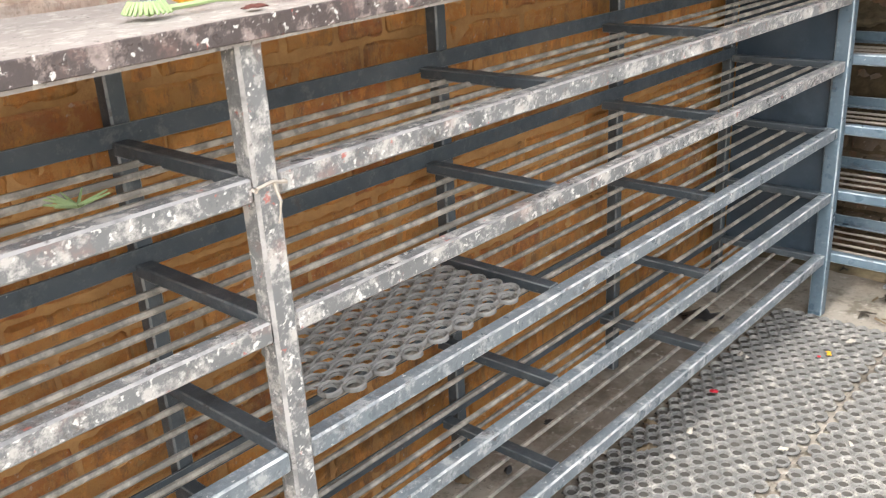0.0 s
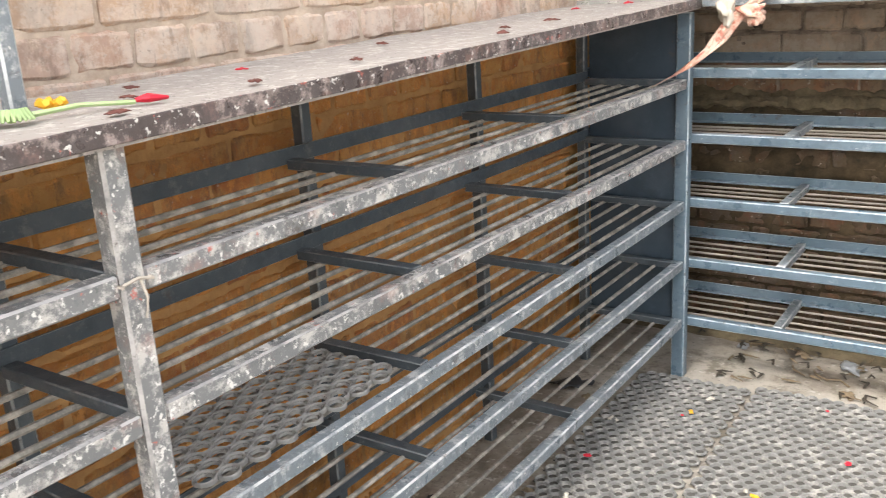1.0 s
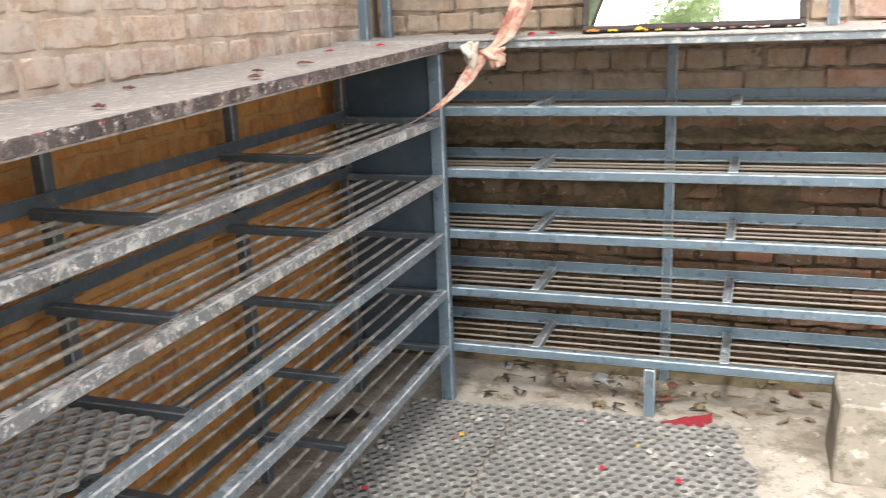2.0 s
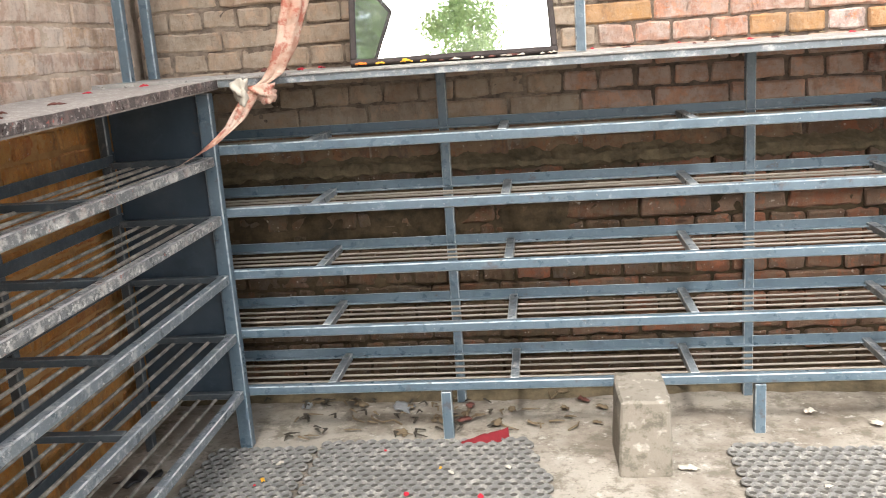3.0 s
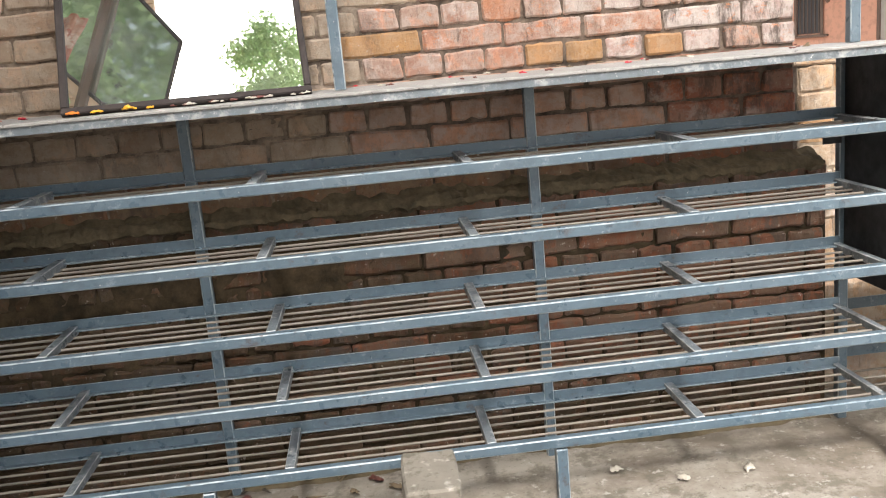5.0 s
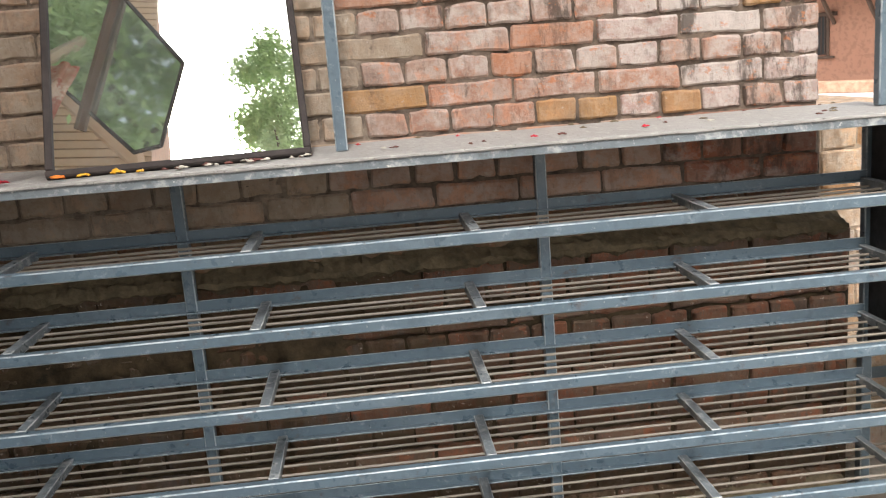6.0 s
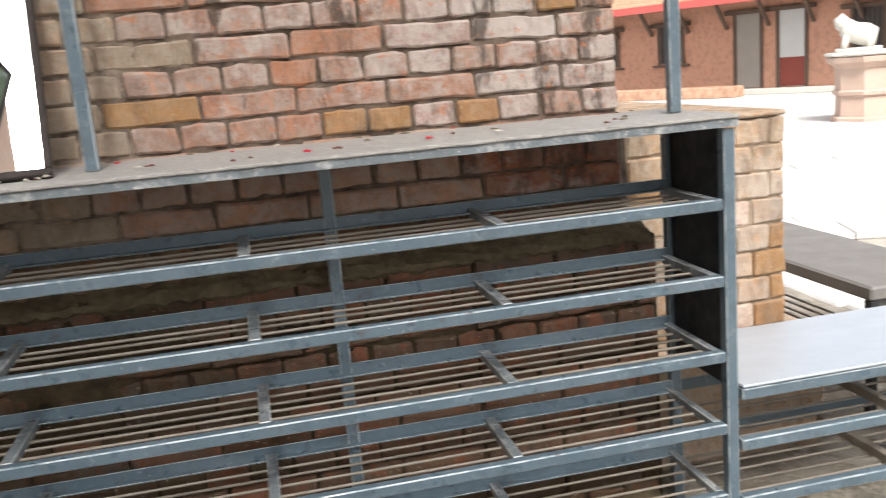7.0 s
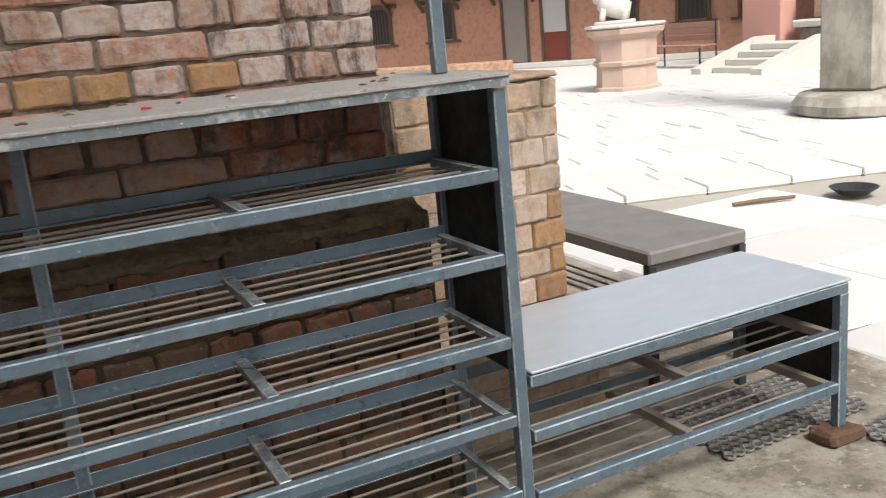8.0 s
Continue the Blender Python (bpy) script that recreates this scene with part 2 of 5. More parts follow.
col = k.mix(k.ramp(k.noise(15, 6, 0.75), [(0.5, 0.0), (0.6, 0.7)]), col, (0.10, 0.09, 0.065))
M_CONCRETE = k.color(k.mix(k.ramp(k.noise(28, 5), [(0.58, 0.0), (0.7, 0.7)]), col, (0.50, 0.46, 0.40))).bump(k.noise(60, 7, 0.7), 0.6, 0.004).m
k = Mat("carved_stone", 0.85, 0, 0.3)
M_STONE = k.color(k.mix(k.noise(5, 6), (0.62, 0.60, 0.55), (0.45, 0.43, 0.39))).bump(k.noise(25, 6), 0.5, 0.01).m
k = Mat("facade_brick", 0.85, 0, 0.25)
col = k.mix(k.noise(2.0, 6), (0.50, 0.27, 0.19), (0.42, 0.225, 0.155))
M_FACADE = k.color(k.mix(k.ramp(k.noise(9, 5), [(0.5, 0.0), (0.6, 0.7)]), col, (0.34, 0.19, 0.135))).bump(k.noise(30, 5), 0.4, 0.008).m
k = Mat("pedestal_brick", 0.85, 0, 0.25)
M_PED = k.color(k.mix(k.noise(5, 6), (0.54, 0.42, 0.35), (0.45, 0.31, 0.25))).bump(k.noise(22, 5), 0.4, 0.008).m
k = Mat("ledge_brick", 0.85, 0, 0.25)
M_LEDGE = k.color(k.mix(k.ramp(k.noise(6, 6, 0.7), [(0.4, 0.0), (0.6, 1.0)]), (0.36, 0.21, 0.14), (0.52, 0.33, 0.23))).bump(k.noise(30, 5), 0.5, 0.008).m
k = Mat("pillar_stone", 0.85, 0, 0.3)
M_PILLAR = k.color(k.mix(k.ramp(k.noise(4, 7, 0.7, (1, 1, 0.5)), [(0.38, 0.0), (0.62, 1.0)]), (0.24, 0.215, 0.18), (0.42, 0.39, 0.34))).bump(k.noise(25, 6), 0.6, 0.01).m
k = Mat("clay_tile", 0.8, 0, 0.25)
M_TILE = k.color(k.mix(k.noise(6, 5), (0.50, 0.34, 0.22), (0.38, 0.24, 0.16))).bump(k.noise(30), 0.3, 0.006).m
k = Mat("dark_timber", 0.75, 0, 0.3)
M_TIMBER = k.color(k.mix(k.noise(8, 5, 0.6, (1, 1, 0.2)), (0.075, 0.05, 0.04), (0.14, 0.095, 0.07))).bump(k.noise(40, 5, 0.6, (1, 1, 0.15)), 0.4, 0.004).m
k = Mat("rusty_frame", 0.8, 0, 0.3)
M_FRAME = k.color(k.mix(k.noise(30, 6, 0.7), (0.014, 0.012, 0.012), (0.07, 0.055, 0.05))).bump(k.noise(70, 5), 0.5, 0.002).m


def plain_material(name, a, b, rough=0.7, scale=25, bump=0.2, metal=0.0):
    k = Mat(name, rough, metal, 0.35)
    return k.color(k.mix(k.noise(scale, 5), a, b)).bump(k.noise(scale * 3, 4), bump, 0.002).m


M_RED_PAINT = plain_material("red_fascia", (0.50, 0.10, 0.09), (0.40, 0.09, 0.08), scale=4)
M_REDDISH = plain_material("dark_red_paint", (0.22, 0.05, 0.035), (0.17, 0.04, 0.03), scale=4)
M_BENCH = plain_material("faded_bench_timber", (0.34, 0.20, 0.15), (0.25, 0.15, 0.115), scale=6)
M_GREYDOOR = plain_material("grey_door", (0.30, 0.27, 0.24), (0.22, 0.19, 0.17), scale=3)
M_PALEDOOR = plain_material("pale_panel", (0.50, 0.50, 0.49), (0.42, 0.42, 0.41), scale=3)
M_PINK = plain_material("pink_plaster", (0.55, 0.30, 0.25), (0.50, 0.27, 0.22), scale=2)
M_BLACK = plain_material("black_plastic", (0.02, 0.02, 0.022), (0.035, 0.035, 0.035), 0.5)
M_PETAL_RED = plain_material("red_petal", (0.55, 0.02, 0.035), (0.40, 0.01, 0.03), 0.6, 60)
M_PETAL_YELLOW = plain_material("yellow_petal", (0.75, 0.45, 0.03), (0.70, 0.30, 0.02), 0.6, 60)
M_PETAL_ORANGE = plain_material("orange_petal", (0.75, 0.22, 0.02), (0.65, 0.16, 0.02), 0.6, 60)
M_PETAL_DRY = plain_material("dried_petal", (0.16, 0.055, 0.04), (0.09, 0.035, 0.03), 0.8, 60)
M_GREEN = plain_material("green_stalk", (0.24, 0.36, 0.12), (0.40, 0.48, 0.27), 0.6, 40)
M_LEAF = plain_material("tree_leaf", (0.24, 0.38, 0.13), (0.13, 0.25, 0.08), 0.55, 3)
# Leaf green paled to carry the haze of the mirror glass.
M_LEAF_PALE = plain_material("hazed_leaf", (0.46, 0.58, 0.30), (0.33, 0.47, 0.21), 0.55, 3)
M_BARK = plain_material("bark", (0.16, 0.12, 0.09), (0.09, 0.07, 0.055), 0.9, 12, 0.5)
M_TWIG = plain_material("dry_twig", (0.20, 0.15, 0.09), (0.11, 0.08, 0.05), 0.85, 40)
M_ROT = plain_material("rotting_leaf", (0.055, 0.045, 0.032), (0.025, 0.021, 0.016), 0.85, 40)
M_LITTER = plain_material("plastic_wrap", (0.30, 0.31, 0.32), (0.18, 0.19, 0.20), 0.35, 30)
M_PAPER = plain_material("pale_scrap", (0.56, 0.52, 0.44), (0.40, 0.36, 0.30), 0.8, 50)
M_REDCLOTH = plain_material("red_cloth", (0.20, 0.014, 0.02), (0.12, 0.008, 0.012), 0.9, 70, 0.4)
M_WIRE = plain_material("pale_wire", (0.5, 0.45, 0.38), (0.38, 0.33, 0.28), 0.6, 60)
k = Mat("printed_cotton", 0.9, 0, 0.2)
col = k.mix(k.ramp(k.noise(9, 5, 0.65), [(0.42, 0.0), (0.60, 1.0)]), (0.60, 0.45, 0.36), (0.46, 0.25, 0.18))
col = k.mix(k.ramp(k.noise(24, 6, 0.7), [(0.50, 0.0), (0.58, 0.75)]), col, (0.36, 0.085, 0.055))
col = k.mix(k.ramp(k.noise(17, 5, 0.7), [(0.60, 0.0), (0.65, 0.8)]), col, (0.70, 0.60, 0.50))
M_CLOTH = k.color(col).bump(k.noise(60, 6), 0.8, 0.004).m
M_VERGE = plain_material("pale_verge", (0.52, 0.40, 0.31), (0.40, 0.27, 0.20), 0.85, 8)
k = Mat("reflecting_pane", 0.05, 0.9)
M_PANE = k.color((0.80, 0.86, 0.83)).m
k = Mat("mirror_glass", 0.02, 0.95)
k.link(k.ramp(k.noise(4.5, 7, 0.7), [(0.45, 0.985), (0.75, 0.90)]), k.b.inputs["Metallic"])
k.b.inputs["Base Color"].default_value = (0.86, 0.90, 0.88, 1)
M_MIRROR = k.rough(k.ramp(k.noise(7, 6, 0.7), [(0.5, 0.004), (0.8, 0.035)])).m


# ---- mesh helpers ----
def box(bm, x0, x1, y0, y1, z0, z1, bevel=0.0):
    """A box between two corners, with its edges taken off by bevel."""
    made = bmesh.ops.create_cube(bm, size=1.0)["verts"]
    for v in made:
        v.co = Vector(((x0 + x1) / 2 + v.co.x * (x1 - x0), (y0 + y1) / 2 + v.co.y * (y1 - y0), (z0 + z1) / 2 + v.co.z * (z1 - z0)))
    if bevel:
        edges = {e for v in made for e in v.link_edges}
        bmesh.ops.bevel(bm, geom=list(edges), offset=bevel, segments=1, affect="EDGES", profile=0.5)
    return bm


def box_bm(x0, x1, y0, y1, z0, z1, bevel=0.0):
    return box(bmesh.new(), x0, x1, y0, y1, z0, z1, bevel)


def tube(bm, points, radius, sides=6, flat=1.0):
    """A bent bar through the points; radius a number or one for each point."""
    rings = []
    for i, p in enumerate(points):
        p = Vector(p)
        ahead = (Vector(points[min(i + 1, len(points) - 1)]) - Vector(points[max(i - 1, 0)])).normalized()
        side = ahead.cross(Vector((0, 0, 1)))
        side = side.normalized() if side.length > 1e-4 else Vector((1, 0, 0))
        up = side.cross(ahead)
        r = radius[i] if isinstance(radius, (list, tuple)) else radius
        rings.append([bm.verts.new(p + side * (r * math.cos(a)) + up * (r * flat * math.sin(a))) for a in (2 * math.pi * s / sides for s in range(sides))])
    for a, b in zip(rings, rings[1:]):
        for s in range(sides):
            bm.faces.new((a[s], a[(s + 1) % sides], b[(s + 1) % sides], b[s]))
    bm.faces.new(rings[0][::-1])
    bm.faces.new(rings[-1])
    return bm


def lathe(bm, profile, sides=24, centre=(0, 0, 0)):
    """A turned body from (radius, height) pairs."""
    c = Vector(centre)
    rings = [[bm.verts.new(c + Vector((r * math.cos(a), r * math.sin(a), z))) for a in (2 * math.pi * s / sides for s in range(sides))] for r, z in profile]
    for a, b in zip(rings, rings[1:]):
        for s in range(sides):
            bm.faces.new((a[s], a[(s + 1) % sides], b[(s + 1) % sides], b[s]))
    bm.faces.new(rings[0][::-1])
    bm.faces.new(rings[-1])
    return bm


def mesh_of(name, bm, material):
    bmesh.ops.recalc_face_normals(bm, faces=bm.faces)
    me = bpy.data.meshes.new(name)
    bm.to_mesh(me)
    bm.free()
    me.materials.append(material)
    if material in EDGE_WEAR_GLINT:
        me.materials.append(EDGE_WEAR_GLINT[material])
        for p in me.polygons:
            if max(abs(c) for c in p.normal) < 0.94:
                p.material_index = 1
    return me


def part(name, bm, material, parent=None, label=""):
    ob = new(name, mesh_of(name, bm, material))
    ob.parent = parent
    if label:
        tagged(ob, label)
    return ob


def thing(name, at, label, category, group="", kind=""):
    ob = new(name)
    ob.location = at
    ob.empty_display_size = 0.05
    return tagged(ob, label, category, group, kind)


def rough_up(bm, amount, scale, seed=0.0):
    for v in bm.verts:
        q = v.co * scale + Vector((seed, seed * 1.7, seed * 0.6))
        v.co += Vector((noise.noise(q), noise.noise(q + Vector((7, 3, 1))), noise.noise(q + Vector((2, 9, 5))))) * amount
    return bm


def smooth(ob):
    for p in ob.data.polygons:
        p.use_smooth = True
    return ob


# ---- setting: ground and floor ----
bm = bmesh.new()
bmesh.ops.create_grid(bm, x_segments=60, y_segments=60, size=600)
for v in bm.verts:
    v.co.z = -0.012
ground = tagged(part("ground", bm, M_GROUND), "pale dusty earth and stone ground of an open courtyard", "ground", kind="structure")
bm = bmesh.new()
bmesh.ops.create_grid(bm, x_segments=120, y_segments=110, size=1.0)
for v in bm.verts:
    v.co = Vector((0.9 + v.co.x * 2.9, 1.15 + v.co.y * 3.9, 0))
    v.co.z = 0.008 * noise.noise(v.co * 3.0) + 0.003 * noise.noise(v.co * 14)
floor = tagged(smooth(part("floor", bm, M_FLOOR)), "worn cement screed floor with dirt and cracks", "floor", kind="structure")


# ---- racks ----
TUBE = 0.027
LEVELS = (0.190, 0.379, 0.568, 0.760, 0.948)          # tops of the back rack's shelves
LEFT_LEVELS = (0.195, 0.381, 0.566, 0.747, 0.922)     # tops of the side rack's shelves


def rods_along_x(parent, x0, x1, ys, z):
    for y in ys:
        bm = bmesh.new()
        mid = (x0 + x1) / 2
        tube(bm, [(x0, y, z), (mid, y + random.uniform(-0.004, 0.004), z + random.uniform(-0.005, 0.001)), (x1, y, z)], 0.0037, 6)
        part("rod", bm, M_ROD, parent)


def rods_along_y(parent, y0, y1, xs, z):
    for x in xs:
        bm = bmesh.new()
        mid = (y0 + y1) / 2
        tube(bm, [(x, y0, z), (x + random.uniform(-0.004, 0.004), mid, z + random.uniform(-0.006, 0.001)), (x, y1, z)], 0.0050, 6)
        part("rod", bm, M_ROD_GREY, parent)


def back_rack():
    rack = thing("shoe_rack", (0, 0, 0), "long blue-grey painted steel shoe rack against the brick wall", "shoe rack", "shoe racks")
    x0, x1, yf, yr = -0.93, 1.945, 2.585, 2.875
    for n, z in enumerate(LEVELS):
        part("front_rail", box_bm(x0, x1 - 0.03, yf, yf + TUBE, z - 0.028, z, 0.003), M_STEEL, rack)
        bm = box_bm(x0, x1 - 0.03, yr, yr + 0.005, z - 0.012, z + 0.018, 0.001)
        box(bm, x0, x1 - 0.03, yr - 0.022, yr, z - 0.012, z - 0.008, 0.001)
        part("rear_rail", bm, M_STEEL, rack)
        for x in (-0.80, -0.31, 0.261, 0.80, 1.377):
            part("crossbar", box_bm(x - 0.013, x + 0.013, yf + TUBE, yr - 0.001, z - 0.022, z + 0.001, 0.002), M_GREY, rack)
        rods_along_x(rack, x0, x1 - 0.03, [yf + TUBE + 0.053 * (i + 1) for i in range(4)], z - 0.019)
        part("crossbar", box_bm(x1 - 0.052, x1 - 0.032, yf + TUBE, yr - 0.001, z - 0.024, z - 0.001, 0.002), M_GREY, rack)
    for x in (0.066, 1.012):
        part("rear_post", box_bm(x - 0.015, x + 0.015, yr - 0.004, yr + 0.026, 0, 1.112, 0.003), M_STEEL, rack)
    for x in (0.049, 0.984):
        part("leg", box_bm(x - 0.016, x + 0.016, yf + 0.001, yf + 0.031, 0, LEVELS[0] - 0.0325, 0.003), M_STEEL, rack)
    part("end_post", box_bm(x1 - 0.03, x1, yf - 0.004, yf + 0.028, 0, 1.112, 0.003), M_STEEL, rack)
    part("end_post", box_bm(x1 - 0.03, x1, yr + 0.005, yr + 0.033, 0, 1.112, 0.003), M_STEEL, rack)
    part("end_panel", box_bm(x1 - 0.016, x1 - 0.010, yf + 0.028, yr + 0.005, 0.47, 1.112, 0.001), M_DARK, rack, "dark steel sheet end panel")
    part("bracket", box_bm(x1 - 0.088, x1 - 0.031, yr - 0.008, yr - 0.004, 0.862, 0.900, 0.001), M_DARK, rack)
    bm = box_bm(-0.545, x1 + 0.004, yf - 0.020, yf - 0.0095, 1.1375, 1.1455, 0.0015)
    bmesh.ops.subdivide_edges(bm, edges=[e for e in bm.edges if abs(e.verts[0].co.x - e.verts[1].co.x) > 1], cuts=70)
    part("sheet_lip", rough_up(bm, 0.002, 14), M_BOARD, rack, "bent worn lip of the sheet top")
    bm = box_bm(-0.545, x1 + 0.004, yf - 0.014, yf - 0.009, 1.117, 1.137, 0.001)
    box(bm, -0.545, x1 + 0.004, yf - 0.009, yf + 0.02, 1.117, 1.1215, 0.001)
    part("edge_angle", bm, M_GREY, rack)
    bm = bmesh.new()
    bmesh.ops.create_grid(bm, x_segments=80, y_segments=10, size=1.0)
    for v in bm.verts:
        v.co = Vector((0.51 + v.co.x * 1.44, 2.783 + v.co.y * 0.203, 1.145))
        v.co.z += 0.0025 * noise.noise(v.co * 5)
    ext = bmesh.ops.extrude_face_region(bm, geom=list(bm.faces))["geom"]
    for v in ext:
        if isinstance(v, bmesh.types.BMVert):
            v.co.z = 1.122
    part("top_sheet", bm, M_BOARD, rack, "dusty grey sheet top scattered with debris")
    return rack


def left_rack():
    rack = thing("shoe_rack", (0, 0, 0), "stained grey steel shoe rack along the side wall, spattered with droppings", "shoe rack", "shoe racks")
    y0, y1, xf, xr = -0.95, 2.548, -0.575, -0.880
    for n, z in enumerate(LEFT_LEVELS):
        mat = M_STAINED if n >= 3 else M_GREY
        for a, b in ((y0, 0.642), (0.678, y1)):
            part("front_rail", box_bm(xf - TUBE, xf, a, b, z - 0.029, z, 0.003), mat, rack, "rail crusted with pale droppings" if n >= 3 else "")
        # Rear rails, crossbars and posts take the darker copy to look shaded.
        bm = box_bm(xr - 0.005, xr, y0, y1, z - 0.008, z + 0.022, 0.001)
        part("rear_rail", bm, M_STEEL_SHADED, rack)
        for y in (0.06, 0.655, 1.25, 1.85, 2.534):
            part("crossbar", box_bm(xr + 0.001, xf - TUBE, y - 0.013, y + 0.013, z - 0.018, z + 0.001, 0.002), M_STEEL_SHADED, rack)
        rods_along_y(rack, y0, y1, [xf - TUBE - 0.055 * (i + 1) for i in range(4)], z - 0.018)
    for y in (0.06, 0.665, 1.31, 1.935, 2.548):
        part("rear_post", box_bm(xr - 0.034, xr - 0.006, y - 0.014, y + 0.014, 0, 1.082, 0.003), M_STEEL_SHADED, rack)
    part("post", rough_up(box_bm(xf - 0.031, xf + 0.003, 0.643, 0.677, 0, 1.072, 0.004), 0.001, 30), M_STAINED, rack, "front post thick with pale droppings")
    part("end_post", box_bm(xf - 0.034, xf + 0.006, 2.549, 2.583, 0, 1.104, 0.003), M_STEEL, rack)
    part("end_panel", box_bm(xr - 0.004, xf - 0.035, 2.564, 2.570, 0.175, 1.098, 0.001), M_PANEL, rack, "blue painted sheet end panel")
    bm = bmesh.new()
    tube(bm, [(xf + 0.008, 0.640, 0.911), (xf + 0.010, 0.66, 0.915), (xf + 0.008, 0.682, 0.909), (xf - 0.036, 0.684, 0.911), (xf - 0.037, 0.638, 0.913), (xf + 0.008, 0.640, 0.908)], 0.0022, 5)
    tube(bm, [(xf + 0.008, 0.664, 0.913), (xf + 0.012, 0.668, 0.89), (xf + 0.010, 0.664, 0.865)], 0.002, 5)
    part("wire_tie", bm, M_WIRE, rack, "twisted pale wire tie round the post")
    # the top sheet falls a little towards the near end
    top = lambda y: 1.135 - 0.0225 * (2.6 - y)
    bm = bmesh.new()
    for za, zb, xa, xb in ((-0.019, 0.005, 0.020, 0.026), (-0.019, -0.014, -0.012, 0.020)):
        made = box_bm(xf + xa, xf + xb, y0, 2.60, za, zb, 0.001)
        tmp = bpy.data.meshes.new("tmp")
        made.to_mesh(tmp)
        made.free()
        bm.from_mesh(tmp)
    bmesh.ops.subdivide_edges(bm, edges=[e for e in bm.edges if abs(e.verts[0].co.y - e.verts[1].co.y) > 1], cuts=60)
    rough_up(bm, 0.0016, 22)
    for v in bm.verts:
        v.co.z += top(v.co.y)
    part("edge_angle", bm, M_CRUST, rack, "crusted dark angle-iron edge")
    bm = bmesh.new()
    bmesh.ops.create_grid(bm, x_segments=12, y_segments=90, size=1.0)
    for v in bm.verts:
        v.co = Vector((-0.745 + v.co.x * 0.188, 0.825 + v.co.y * 1.775, 0))
        v.co.z = top(v.co.y) + 0.003 * noise.noise(v.co * 6)
    ext = bmesh.ops.extrude_face_region(bm, geom=list(bm.faces))["geom"]
    for v in ext:
        if isinstance(v, bmesh.types.BMVert):
            v.co.z = top(v.co.y) - 0.024
    part("top_board", bm, M_BOARD_OLD, rack, "weathered grey board top with petals and grime")
    return rack


def low_bench():
    rack = thing("low_rack", (0, 0, 0), "low two-shelf steel shoe rack with a bright sheet-metal top", "shoe rack", "shoe racks")
    x0, x1, yf, yr = 1.949, 2.978, 2.570, 2.975
    bm = box_bm(x0, x1 + 0.006, yf - 0.004, yr, 0.474, 0.481, 0.002)
    part("top_sheet", bm, M_SHEET, rack, "bare galvanised sheet top")
    part("front_rail", box_bm(x0, x1, yf, yf + 0.028, 0.440, 0.470, 0.003), M_STEEL, rack)
    part("rear_rail", box_bm(x0, x1, yr - 0.03, yr, 0.440, 0.473, 0.003), M_STEEL, rack)
    for z in (0.335, 0.180):
        part("front_rail", box_bm(x0, x1 - 0.032, yf, yf + 0.028, z - 0.030, z, 0.003), M_STEEL, rack)
        part("rear_rail", box_bm(x0, x1 - 0.032, yr - 0.03, yr - 0.025, z - 0.005, z + 0.03, 0.001), M_STEEL, rack)
        for x in (2.43, x1 - 0.05):
            part("crossbar", box_bm(x - 0.012, x + 0.012, yf + 0.028, yr - 0.031, z - 0.026, z, 0.002), M_ROD, rack)
        rods_along_x(rack, x0, x1 - 0.032, [yf + 0.028 + 0.058 * (i + 1) for i in range(5)], z - 0.033)
    for y in (yf - 0.001, yr - 0.03):
        part("leg", box_bm(x1 - 0.032, x1, y, y + 0.030, 0.045, 0.440, 0.003), M_STEEL, rack)
    part("leg", box_bm(x0 + 0.002, x0 + 0.03, yr - 0.03, yr, 0, 0.440, 0.003), M_STEEL, rack)
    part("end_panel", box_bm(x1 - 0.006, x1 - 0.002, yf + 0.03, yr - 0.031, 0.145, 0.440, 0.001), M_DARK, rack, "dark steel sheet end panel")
    return rack


def far_bench():
    rack = thing("low_rack", (0, 0, 0), "low dark grey steel rack with a dusty sheet top", "shoe rack", "shoe racks")
    x0, x1, y0, y1, z = 2.775, 3.20, 3.16, 4.9, 0.480
    part("top_sheet", box_bm(x0, x1, y0, y1, z - 0.05, z, 0.008), M_TABLE, rack, "dusty grey sheet top with a folded edge")
    for lx in (x0 + 0.002, x1 - 0.032):
        for ly in (y0 + 0.002, y1 - 0.032):
            part("leg", box_bm(lx, lx + 0.03, ly, ly + 0.03, 0, z - 0.0505, 0.003), M_DARK, rack)
    part("end_skirt", box_bm(x0 + 0.004, x1 - 0.004, y0 + 0.034, y0 + 0.040, z - 0.20, z - 0.0505, 0.002), M_TABLE, rack, "folded sheet skirt at the end")
    rods_along_y(rack, y0, y1, [x0 + 0.05 * (i + 1) for i in range(7)], 0.17)
    return rack


back_rack()
left_rack()
low_bench()


def pole(x, y, z0, z1, lean=0.0, half=0.015, paint=M_STEEL):
    bm = box_bm(x - half, x + half, y - half, y + half, z0, z1, 0.003)
    for v in bm.verts:
        v.co.x += lean * (v.co.z - z0)
    ob = part("steel_pole", bm, paint)
    return tagged(ob, "slim blue-grey square steel pole standing on a rack top", "pole", "steel poles")


pole(0.501, 2.777, 1.146, 2.9)
pole(1.893, 2.778, 1.146, 2.9)
pole(-0.865, 2.690, 1.145, 2.9)
pole(-0.860, 2.865, 1.146, 2.9)
pole(-0.800, 0.690, 1.090, 2.9, 0.0, 0.012, M_GREY)


